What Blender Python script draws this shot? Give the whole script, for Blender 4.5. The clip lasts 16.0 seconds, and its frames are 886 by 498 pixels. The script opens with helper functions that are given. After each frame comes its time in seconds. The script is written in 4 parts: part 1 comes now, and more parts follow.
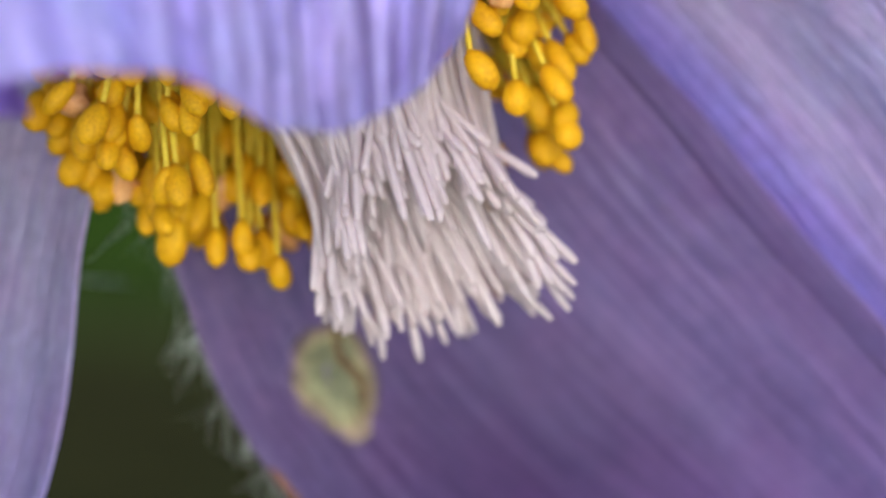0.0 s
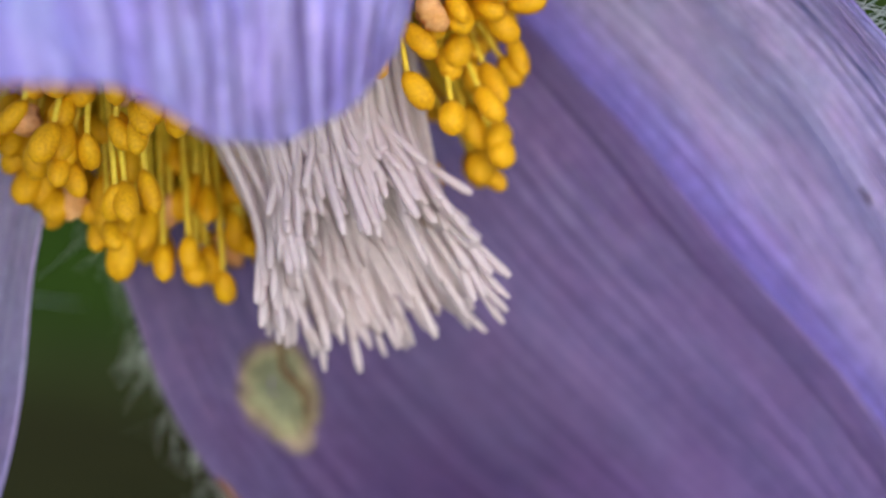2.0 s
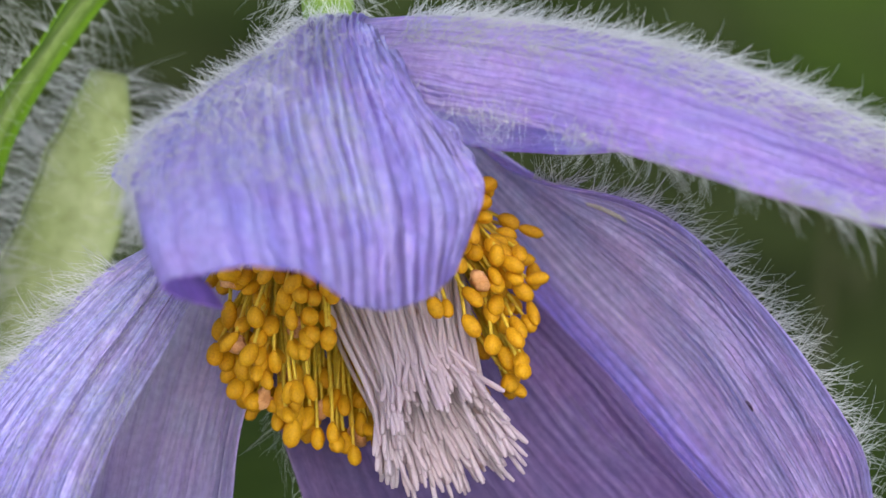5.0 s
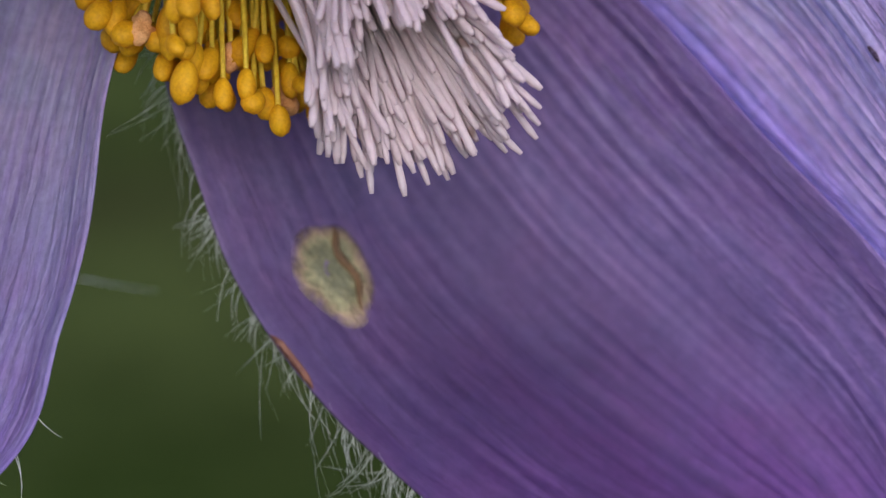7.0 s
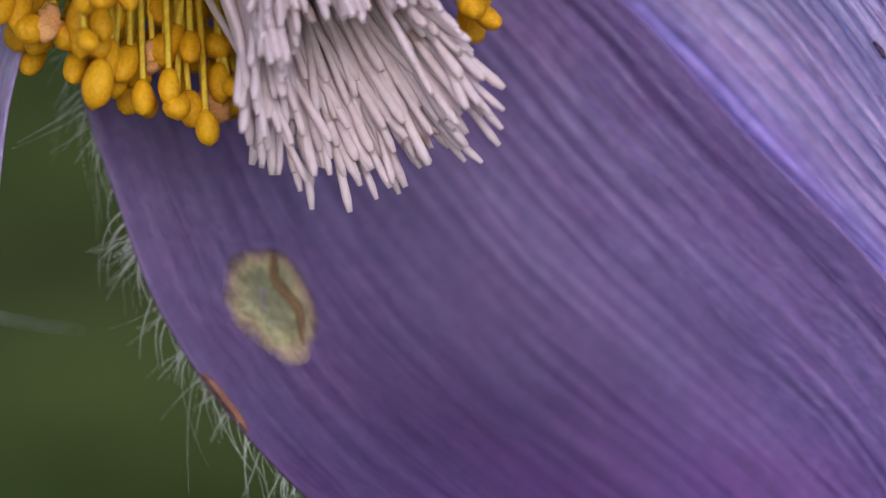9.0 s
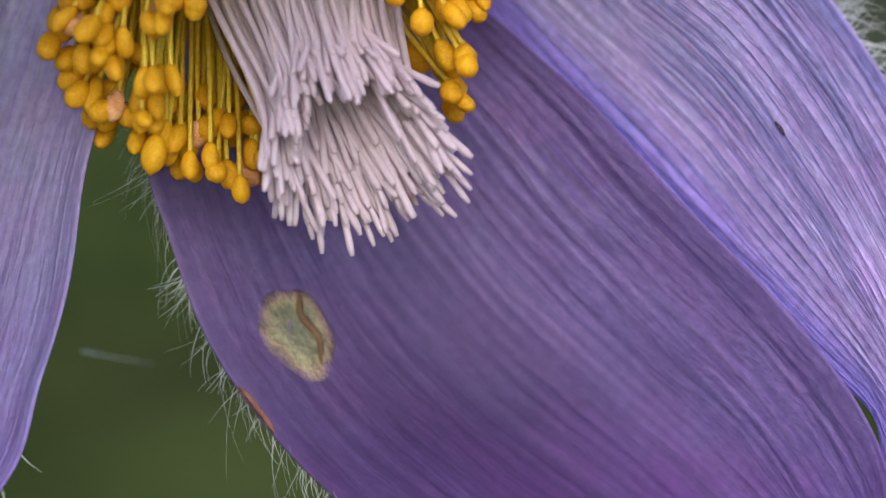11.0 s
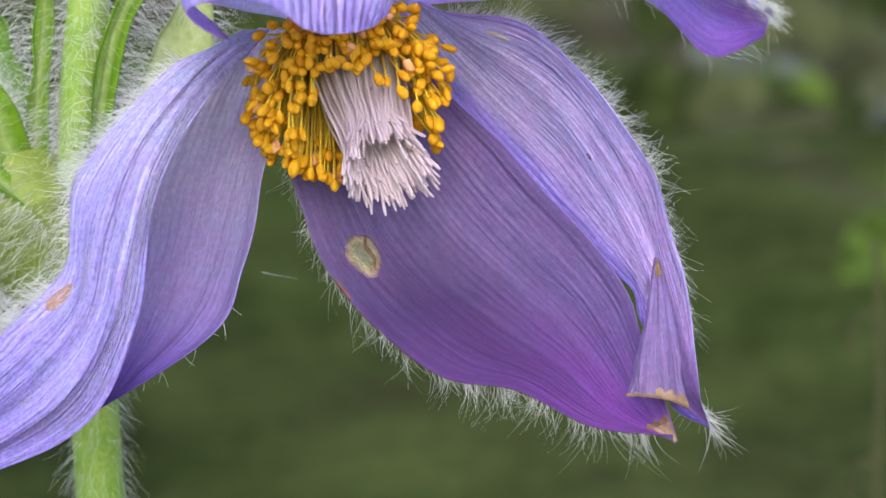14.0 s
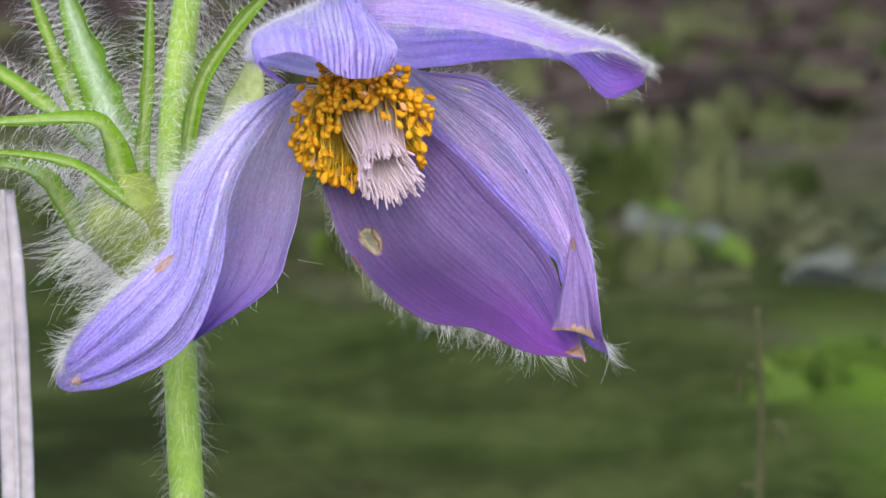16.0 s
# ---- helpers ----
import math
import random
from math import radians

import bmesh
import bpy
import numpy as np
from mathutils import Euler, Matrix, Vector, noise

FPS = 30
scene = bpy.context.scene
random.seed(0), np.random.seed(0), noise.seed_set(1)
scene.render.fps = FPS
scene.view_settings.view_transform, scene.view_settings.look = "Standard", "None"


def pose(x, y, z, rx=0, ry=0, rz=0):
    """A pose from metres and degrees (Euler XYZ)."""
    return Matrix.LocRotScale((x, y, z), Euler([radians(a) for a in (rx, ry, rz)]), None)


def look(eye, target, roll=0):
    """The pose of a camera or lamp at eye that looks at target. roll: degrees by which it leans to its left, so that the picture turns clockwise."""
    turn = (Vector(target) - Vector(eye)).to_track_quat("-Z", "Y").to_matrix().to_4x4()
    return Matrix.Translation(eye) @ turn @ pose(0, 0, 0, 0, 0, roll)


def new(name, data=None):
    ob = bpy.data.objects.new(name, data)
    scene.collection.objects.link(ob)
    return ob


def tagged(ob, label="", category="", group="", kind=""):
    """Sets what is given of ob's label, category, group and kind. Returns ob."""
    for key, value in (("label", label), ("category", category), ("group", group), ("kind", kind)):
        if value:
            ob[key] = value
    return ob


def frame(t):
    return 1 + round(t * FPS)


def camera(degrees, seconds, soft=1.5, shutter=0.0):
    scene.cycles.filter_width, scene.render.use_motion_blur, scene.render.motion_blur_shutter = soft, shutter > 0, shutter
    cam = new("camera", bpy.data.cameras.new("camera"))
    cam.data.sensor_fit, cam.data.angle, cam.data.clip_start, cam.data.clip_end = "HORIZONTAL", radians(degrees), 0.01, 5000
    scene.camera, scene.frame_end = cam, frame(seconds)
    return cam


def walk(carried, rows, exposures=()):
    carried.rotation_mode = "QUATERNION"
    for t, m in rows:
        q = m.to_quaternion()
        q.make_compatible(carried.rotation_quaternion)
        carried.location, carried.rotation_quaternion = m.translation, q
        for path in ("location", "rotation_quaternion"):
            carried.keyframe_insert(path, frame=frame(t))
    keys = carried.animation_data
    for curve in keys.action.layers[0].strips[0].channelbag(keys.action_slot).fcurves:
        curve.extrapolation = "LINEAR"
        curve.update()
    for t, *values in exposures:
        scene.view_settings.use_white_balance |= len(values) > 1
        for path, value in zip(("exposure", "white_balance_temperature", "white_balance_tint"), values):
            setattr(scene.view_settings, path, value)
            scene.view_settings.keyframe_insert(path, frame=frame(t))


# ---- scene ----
cam = camera(14.0, 16.0, soft=1.5)
# seconds, eye, pitch up, yaw to the left, roll
PATH = [
    (0.0, 0.00115, -0.12820, 0.23032, -28.489, -3.150, 1.099),
    (0.5, 0.00162, -0.13320, 0.23091, -27.896, -3.089, 2.330),
    (1.0, 0.00153, -0.13317, 0.23080, -27.650, -3.061, 2.056),
    (1.5, 0.00215, -0.13161, 0.22942, -28.039, -3.221, 2.103),
    (2.0, 0.00201, -0.13394, 0.23177, -27.678, -3.731, 1.326),
    (2.5, 0.00084, -0.19564, 0.25964, -26.876, -3.016, 0.407),
    (3.0, 0.00079, -0.22533, 0.27239, -26.218, -2.622, 0.212),
    (3.5, -0.00073, -0.23275, 0.27483, -25.516, -2.784, 0.182),
    (6.0, 0.00469, -0.22751, 0.21840, -14.459, -0.741, 0.496),
    (6.5, 0.00744, -0.18902, 0.20470, -14.460, -0.393, -0.167),
    (7.0, 0.00460, -0.16091, 0.19393, -13.965, -1.574, 0.189),
    (7.5, 0.00495, -0.14208, 0.18841, -13.506, -2.002, 0.064),
    (8.0, 0.00499, -0.14206, 0.18833, -12.886, -1.878, 0.112),
    (8.5, 0.00667, -0.14219, 0.18725, -12.658, -1.378, -0.006),
    (9.0, 0.00600, -0.14251, 0.18708, -12.723, -2.013, -0.074),
    (11.5, 0.01984, -0.21525, 0.19401, -9.832, 2.122, -0.654),
    (12.0, 0.02592, -0.26237, 0.19838, -9.163, 3.231, -0.747),
    (12.5, 0.02745, -0.30061, 0.20568, -9.429, 2.947, -0.594),
    (13.0, 0.03481, -0.32649, 0.21510, -10.257, 3.845, -0.952),
    (13.5, 0.03744, -0.35212, 0.21700, -10.204, 3.944, -0.994),
    (14.0, 0.03938, -0.38412, 0.21642, -9.366, 3.912, -1.063),
    (14.5, 0.03633, -0.43518, 0.20525, -6.806, 2.911, -0.864),
    (15.0, 0.03950, -0.47359, 0.20717, -6.647, 3.024, -0.899),
    (15.5, 0.04277, -0.51866, 0.20965, -6.238, 3.011, -0.926),
    (16.0, 0.04541, -0.56595, 0.21004, -6.000, 3.002, -0.847),
]


def eye_pose(x, y, z, pitch, yaw, roll):
    return Matrix.Translation((x, y, z)) @ Euler((radians(90 + pitch), 0, radians(yaw)), "XYZ").to_matrix().to_4x4() @ pose(0, 0, 0, 0, 0, roll)


EXPOSURES = [(0.0, -0.13, 6420, -3), (1.5, -0.15, 6420, -3), (2.5, -0.40, 6400, 0), (3.5, -0.52, 6300, 6), (6.0, -0.30, 6200, 12), (7.0, -0.48, 6200, 12), (9.0, -0.45, 6250, 12), (11.5, -0.22, 6250, 11), (12.5, -0.08, 6250, 11), (14.0, 0.12, 6250, 13), (16.0, 0.16, 6250, 15)]
walk(cam, [(r[0], eye_pose(*r[1:])) for r in PATH], EXPOSURES)

# ---- light ----
world = bpy.data.worlds.new("sky")
scene.world = world
world.use_nodes = True
wn = world.node_tree
sky = wn.nodes.new("ShaderNodeTexSky")
sky.sky_type, sky.sun_disc = "NISHITA", False
sky.sun_elevation, sky.sun_rotation = radians(40), radians(177)
sky.air_density, sky.dust_density, sky.ozone_density = 1.0, 3.0, 2.0
wn.nodes["Background"].inputs["Strength"].default_value = 0.44
wn.links.new(sky.outputs["Color"], wn.nodes["Background"].inputs["Color"])
sun = new("sun", bpy.data.lights.new("sun", "SUN"))
sun.data.energy, sun.data.angle, sun.data.color = 0.88, radians(75), (0.90, 0.96, 1.0)
sun.matrix_world = look((0.05, -0.85, 0.71), (0, 0, 0))

# ---- materials ----


class Mat:
    """A node material with short ways to add nodes and links."""

    def __init__(self, name):
        self.m = bpy.data.materials.new(name)
        self.m.use_nodes = True
        self.t = self.m.node_tree
        self.b = self.t.nodes["Principled BSDF"]
        self.out = self.t.nodes["Material Output"]

    def node(self, kind, **values):
        n = self.t.nodes.new("ShaderNode" + kind)
        for k, v in values.items():
            setattr(n, k, v)
        return n

    def link(self, a, b):
        self.t.links.new(a, b)

    def noise(self, vec, scale, detail=3.0, rough=0.5):
        n = self.node("TexNoise")
        n.inputs["Scale"].default_value, n.inputs["Detail"].default_value, n.inputs["Roughness"].default_value = scale, detail, rough
        if vec is not None:
            self.link(vec, n.inputs["Vector"])
        return n.outputs["Fac"]

    def ramp(self, fac, *stops):
        n = self.node("ValToRGB")
        e = n.color_ramp.elements
        while len(e) < len(stops):
            e.new(0.5)
        for el, (p, c) in zip(e, stops):
            el.position, el.color = p, (*c, 1)
        self.link(fac, n.inputs["Fac"])
        return n.outputs["Color"]

    def mix(self, fac, a, b, blend="MIX"):
        n = self.node("Mix", data_type="RGBA", blend_type=blend)
        for s, v in ((n.inputs[0], fac), (n.inputs[6], a), (n.inputs[7], b)):
            if isinstance(v, (int, float)):
                s.default_value = v
            elif isinstance(v, tuple):
                s.default_value = (*v, 1)
            else:
                self.link(v, s)
        return n.outputs[2]

    def scaled(self, vec, x, y, z):
        n = self.node("Mapping")
        n.inputs["Scale"].default_value = (x, y, z)
        self.link(vec, n.inputs["Vector"])
        return n.outputs["Vector"]

    def bump(self, height, strength, distance):
        n = self.node("Bump")
        n.inputs["Strength"].default_value, n.inputs["Distance"].default_value = strength, distance
        self.link(height, n.inputs["Height"])
        self.link(n.outputs["Normal"], self.b.inputs["Normal"])
        return n.outputs["Normal"]

    def translucent(self, colour, amount, normal=None):
        tr = self.node("BsdfTranslucent")
        self.link(colour, tr.inputs["Color"]) if not isinstance(colour, tuple) else None
        if isinstance(colour, tuple):
            tr.inputs["Color"].default_value = (*colour, 1)
        mx = self.node("MixShader")
        mx.inputs[0].default_value = amount
        self.link(self.b.outputs[0], mx.inputs[1])
        self.link(tr.outputs[0], mx.inputs[2])
        self.link(mx.outputs[0], self.out.inputs["Surface"])
        if normal is not None:
            self.link(normal, tr.inputs["Normal"])


def petal_material(name, base, middle, tip, vein, ridges, relief, light=0.35, rough=0.55, margin=None, mark=0.7, furrows=(20, 0.85), furrows_from=0.0, pale=None, noisy=0.6, middle_at=0.40, band=None, patchy=0.1):
    """Petal tissue: colour from claw to tip along v, fine veins that run along the petal, small blotches, painted ridge
    shading.
    """
    k = Mat(name)
    uv = k.node("UVMap").outputs["UV"]
    sep = k.node("SeparateXYZ")
    k.link(uv, sep.inputs[0])
    wob = k.noise(k.scaled(uv, 4, 2.5, 1), 1.0, 3)
    pos = k.node("TexCoord").outputs["Object"]
    add = k.node("MixRGB")
    add.inputs[0].default_value = 0.035
    k.link(uv, add.inputs[1])
    k.link(k.node("TexNoise").outputs["Color"], add.inputs[2])
    k.link(k.scaled(uv, 2.5, 2, 1), add.inputs[2].links[0].from_node.inputs["Vector"])
    veins = k.noise(k.scaled(add.outputs[0], ridges, 1.7, 1), 1.0, 2.5, 0.55)
    fine = k.noise(k.scaled(add.outputs[0], ridges * 2.4, 18, 1), 1.0, 3, 0.55)
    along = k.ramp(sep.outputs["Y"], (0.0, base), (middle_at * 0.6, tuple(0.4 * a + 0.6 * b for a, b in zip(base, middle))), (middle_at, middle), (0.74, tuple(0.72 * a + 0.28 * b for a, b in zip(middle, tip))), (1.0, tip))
    drawn = k.mix(1.0, k.ramp(veins, (0.40, (mark, mark, mark)), (0.55, (0, 0, 0))), k.ramp(sep.outputs["Y"], (0.08, (0.25, 0.25, 0.25)), (0.55, (1, 1, 1))), "MULTIPLY")
    lined = k.mix(drawn, along, vein)
    # strip along the left edge: shade of the hollow there, painted in
    if margin:
        lined = k.mix(k.ramp(sep.outputs["X"], (0.0, (0.9, 0.9, 0.9)), (margin[0], (0.75, 0.75, 0.75)), (margin[0] * 1.8, (0, 0, 0))), lined, margin[1])
    if band:
        lined = k.mix(k.ramp(sep.outputs["X"], (band[0], (0, 0, 0)), (band[0] + 0.025, (0.8, 0.8, 0.8))), lined, band[1])
    # lighter towards the right edge, painted in to offset the shade there
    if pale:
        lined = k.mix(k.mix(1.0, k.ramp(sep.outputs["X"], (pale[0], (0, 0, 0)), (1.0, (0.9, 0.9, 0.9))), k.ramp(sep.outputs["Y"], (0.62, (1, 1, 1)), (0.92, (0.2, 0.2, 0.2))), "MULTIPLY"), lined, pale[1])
    net = k.noise(k.scaled(add.outputs[0], ridges * 1.5, 30, 1), 1.0, 3, 0.6)
    lined = k.mix(noisy, lined, k.ramp(net, (0.36, (0.84, 0.82, 0.87)), (0.62, (1.09, 1.09, 1.08))), "MULTIPLY")
    def calc(op, a, b=0.0, c=0.0):
        m = k.node("Math", operation=op)
        for slot, v in zip(m.inputs, (a, b, c)):
            if isinstance(v, (int, float)):
                slot.default_value = v
            else:
                k.link(v, slot)
        return m.outputs[0]

    smooth = lined
    # darker furrows, lighter crests: vein pigment with the ridges' shade and highlights painted in
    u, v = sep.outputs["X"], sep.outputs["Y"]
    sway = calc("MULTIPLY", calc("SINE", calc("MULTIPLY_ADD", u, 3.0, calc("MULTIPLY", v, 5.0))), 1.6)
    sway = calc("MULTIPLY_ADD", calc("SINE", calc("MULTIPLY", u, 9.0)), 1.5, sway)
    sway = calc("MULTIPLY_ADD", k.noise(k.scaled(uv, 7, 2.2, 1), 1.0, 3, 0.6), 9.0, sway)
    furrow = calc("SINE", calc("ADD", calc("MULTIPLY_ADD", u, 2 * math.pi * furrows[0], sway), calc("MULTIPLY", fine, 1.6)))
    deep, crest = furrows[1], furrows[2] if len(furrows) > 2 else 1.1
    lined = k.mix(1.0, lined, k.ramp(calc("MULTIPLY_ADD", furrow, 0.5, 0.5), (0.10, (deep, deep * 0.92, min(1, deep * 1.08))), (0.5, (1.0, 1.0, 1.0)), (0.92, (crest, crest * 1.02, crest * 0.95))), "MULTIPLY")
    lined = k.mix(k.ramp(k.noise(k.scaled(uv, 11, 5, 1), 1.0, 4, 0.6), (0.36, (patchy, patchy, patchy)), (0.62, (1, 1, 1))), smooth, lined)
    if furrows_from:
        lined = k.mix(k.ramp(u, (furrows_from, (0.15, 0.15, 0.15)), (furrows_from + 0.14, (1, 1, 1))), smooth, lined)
    grain = k.noise(k.scaled(pos, 1700, 1700, 1700), 1.0, 4, 0.65)
    patch = k.noise(k.scaled(pos, 300, 300, 300), 1.0, 4, 0.6)
    col = k.mix(noisy, lined, k.ramp(fine, (0.32, (0.84, 0.82, 0.86)), (0.66, (1.10, 1.10, 1.09))), "MULTIPLY")
    col = k.mix(noisy, col, k.ramp(grain, (0.36, (0.70, 0.67, 0.75)), (0.64, (1.22, 1.22, 1.18))), "MULTIPLY")
    col = k.mix(1.0, col, k.ramp(wob, (0.3, (0.84, 0.80, 0.86)), (0.7, (1.12, 1.10, 1.10))), "MULTIPLY")
    col = k.mix(1.0, col, k.ramp(patch, (0.35, (1.05, 0.95, 1.0)), (0.65, (0.97, 1.03, 1.02))), "MULTIPLY")
    k.link(col, k.b.inputs["Base Color"])
    k.b.inputs["Roughness"].default_value = rough
    k.b.inputs["Specular IOR Level"].default_value = 0.12
    k.b.inputs["Sheen Weight"].default_value = 0.03
    mixh = k.node("Math", operation="ADD")
    k.link(veins, mixh.inputs[0])
    sc = k.node("Math", operation="MULTIPLY")
    sc.inputs[1].default_value = 0.3
    k.link(fine, sc.inputs[0])
    k.link(sc.outputs[0], mixh.inputs[1])
    gr = k.node("Math", operation="MULTIPLY_ADD")
    gr.inputs[1].default_value = 0.16
    k.link(grain, gr.inputs[0])
    k.link(mixh.outputs[0], gr.inputs[2])
    wr = k.node("Math", operation="MULTIPLY_ADD")
    wr.inputs[1].default_value = 0.35
    k.link(net, wr.inputs[0])
    k.link(gr.outputs[0], wr.inputs[2])
    n = k.bump(wr.outputs[0], 1.0, relief)
    k.translucent(k.mix(0.48, col, (0.90, 0.81, 1.0)), light, n)
    return k.m


def plain(name, colour, colour2, scale, rough=0.6, light=0.0, relief=0.0, spec=0.4):
    k = Mat(name)
    pos = k.node("TexCoord").outputs["Object"]
    big, small = k.noise(k.scaled(pos, scale, scale, scale), 1.0, 3), k.noise(k.scaled(pos, scale * 7, scale * 7, scale * 7), 1.0, 2)
    col = k.mix(0.3, k.ramp(big, (0.32, colour), (0.68, colour2)), k.ramp(small, (0.3, tuple(c * 0.6 for c in colour)), (0.7, tuple(min(1, c * 1.3) for c in colour2))))
    k.link(col, k.b.inputs["Base Color"])
    k.b.inputs["Roughness"].default_value = rough
    k.b.inputs["Specular IOR Level"].default_value = spec
    n = k.bump(small, 0.6, relief) if relief else None
    if light:
        k.translucent(col, light, n)
    return k.m


# middle tone darkened: the broad petal's shade under its neighbours is painted in
GREY, LILAC_SHADED, MAGENTA, DEEP = (0.32, 0.247, 0.425), (0.058, 0.033, 0.098), (0.20, 0.053, 0.32), (0.051, 0.030, 0.092)
INNER = petal_material("petal_inner", GREY, LILAC_SHADED, MAGENTA, DEEP, 22, 0.0004, 0.26, mark=0.35, furrows=(29, 0.77, 1.24), pale=(0.46, (0.230, 0.170, 0.360)), noisy=0.6, middle_at=0.56)
# margin colour paints in the shaded hollow behind the broad petal's edge
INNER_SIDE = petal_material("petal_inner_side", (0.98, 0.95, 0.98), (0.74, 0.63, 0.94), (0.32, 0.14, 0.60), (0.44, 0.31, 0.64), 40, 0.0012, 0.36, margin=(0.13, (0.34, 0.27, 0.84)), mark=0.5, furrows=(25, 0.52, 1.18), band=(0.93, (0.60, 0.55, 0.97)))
INNER_PALE = petal_material("petal_inner_pale", (0.90, 0.84, 0.90), (0.78, 0.66, 0.90), (0.62, 0.34, 0.82), (0.27, 0.17, 0.44), 34, 0.0005, 0.84, mark=0.5, furrows=(20, 0.85))
INNER_PINK = petal_material("petal_inner_pink", (0.93, 0.80, 0.90), (0.76, 0.50, 0.88), (0.46, 0.10, 0.66), (0.40, 0.20, 0.62), 34, 0.0006, 0.80, mark=0.45, furrows=(22, 0.78, 1.15))
INNER_GREY = petal_material("petal_inner_grey", (0.92, 0.90, 0.91), (0.37, 0.335, 0.53), (0.13, 0.036, 0.46), (0.32, 0.24, 0.52), 30, 0.0004, 0.48, mark=0.25, furrows=(20, 0.88, 1.05), middle_at=0.52)
OUTER = petal_material("petal_outer", (0.80, 0.76, 0.98), (0.66, 0.58, 0.99), (0.58, 0.42, 0.96), (0.44, 0.36, 0.88), 46, 0.0011, 0.66, mark=0.40, furrows=(20, 0.88))
# strong furrow and crest tones paint in the forward petal's ridge shading
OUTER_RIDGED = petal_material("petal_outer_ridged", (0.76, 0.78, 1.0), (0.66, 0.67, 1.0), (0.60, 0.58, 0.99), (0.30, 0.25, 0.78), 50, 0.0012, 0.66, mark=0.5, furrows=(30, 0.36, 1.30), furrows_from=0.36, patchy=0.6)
FLAP = petal_material("petal_flap", (0.36, 0.26, 0.52), (0.34, 0.25, 0.50), (0.33, 0.25, 0.45), (0.16, 0.10, 0.26), 26, 0.0006, 0.4, mark=0.5)
OUTER_LONG = petal_material("petal_outer_long", (0.82, 0.83, 1.0), (0.55, 0.53, 1.0), (0.29, 0.21, 0.84), (0.36, 0.31, 0.90), 46, 0.0012, 0.34, mark=0.40, furrows=(26, 0.78, 1.18), noisy=0.9)
ANTHER = plain("anther_yellow", (0.74, 0.355, 0.003), (0.90, 0.49, 0.006), 900, 0.65, 0.30, 0.00001)
FILAMENT = plain("filament_yellow", (0.88, 0.60, 0.03), (0.92, 0.70, 0.08), 500, 0.5, 0.35)


def style_material():
    """Cream at the base, pinkish white towards the tip, with small brown flecks."""
    k = Mat("style_white")
    sep = k.node("SeparateXYZ")
    k.link(k.node("UVMap").outputs["UV"], sep.inputs[0])
    pos = k.node("TexCoord").outputs["Object"]
    col = k.ramp(sep.outputs["Y"], (0.15, (0.84, 0.76, 0.48)), (0.5, (0.85, 0.77, 0.76)), (0.97, (0.77, 0.66, 0.70)))
    col = k.mix(k.ramp(k.noise(k.scaled(pos, 420, 420, 420), 1.0, 2), (0.70, (0, 0, 0)), (0.76, (0.7, 0.7, 0.7))), col, (0.30, 0.15, 0.08))
    col = k.mix(0.2, col, k.ramp(k.noise(k.scaled(pos, 2500, 2500, 2500), 1.0, 2), (0.3, (0.55, 0.45, 0.48)), (0.7, (0.9, 0.82, 0.82))))
    k.link(col, k.b.inputs["Base Color"])
    k.b.inputs["Roughness"].default_value = 0.42
    k.translucent(col, 0.55)
    return k.m


STYLE = style_material()
POLLEN = plain("burst_anther_salmon", (0.70, 0.30, 0.08), (0.85, 0.48, 0.22), 1500, 0.7, 0.1, 0.0001)
CUP = plain("involucre_green", (0.11, 0.17, 0.015), (0.22, 0.28, 0.05), 150, 0.6, 0.2, 0.0001)


def bract_material(name, edge, centre):
    """Hairy leaf lobe: bright green margins, frosted pale centre, fine grain along the lobe."""
    k = Mat(name)
    uv = k.node("UVMap").outputs["UV"]
    sep = k.node("SeparateXYZ")
    k.link(uv, sep.inputs[0])
    shift = k.node("Math", operation="MULTIPLY_ADD")
    k.link(k.noise(k.scaled(uv, 3, 4, 1), 1.0, 3), shift.inputs[0])
    shift.inputs[1].default_value = 0.30
    k.link(sep.outputs["X"], shift.inputs[2])
    half = tuple(0.5 * a + 0.5 * b for a, b in zip(edge, centre))
    col = k.ramp(shift.outputs[0], (0.22, edge), (0.40, half), (0.60, centre), (0.80, half), (0.98, edge))
    grain = k.noise(k.scaled(uv, 60, 14, 1), 1.0, 4, 0.6)
    col = k.mix(0.7, col, k.ramp(grain, (0.34, (0.70, 0.74, 0.66)), (0.66, (1.20, 1.18, 1.24))), "MULTIPLY")
    spots = k.noise(k.scaled(k.node("TexCoord").outputs["Object"], 900, 900, 900), 1.0, 3)
    col = k.mix(0.6, col, k.ramp(spots, (0.34, (0.72, 0.76, 0.66)), (0.64, (1.15, 1.14, 1.2))), "MULTIPLY")
    k.link(col, k.b.inputs["Base Color"])
    k.b.inputs["Roughness"].default_value, k.b.inputs["Specular IOR Level"].default_value = 0.8, 0.1
    k.b.inputs["Sheen Weight"].default_value = 0.12
    k.translucent(col, 0.30, k.bump(grain, 0.6, 0.0002))
    return k.m


PALE = plain("bract_pale", (0.26, 0.33, 0.10), (0.42, 0.48, 0.24), 150, 0.6, 0.2, 0.0001)
HAIR = plain("silky_hair", (0.72, 0.74, 0.69), (0.88, 0.88, 0.85), 60, 0.45, 0.45)
STEM = plain("stem_green", (0.15, 0.28, 0.02), (0.27, 0.39, 0.07), 260, 0.5, 0.1, 0.0001)
BRACT = bract_material("bract_green", (0.13, 0.26, 0.010), (0.29, 0.39, 0.12))
BRACT_FROSTED = bract_material("bract_frosted", (0.12, 0.25, 0.012), (0.37, 0.48, 0.31))
DRY = plain("dry_brown", (0.14, 0.08, 0.045), (0.36, 0.24, 0.15), 700, 0.7, 0.1, 0.00008)
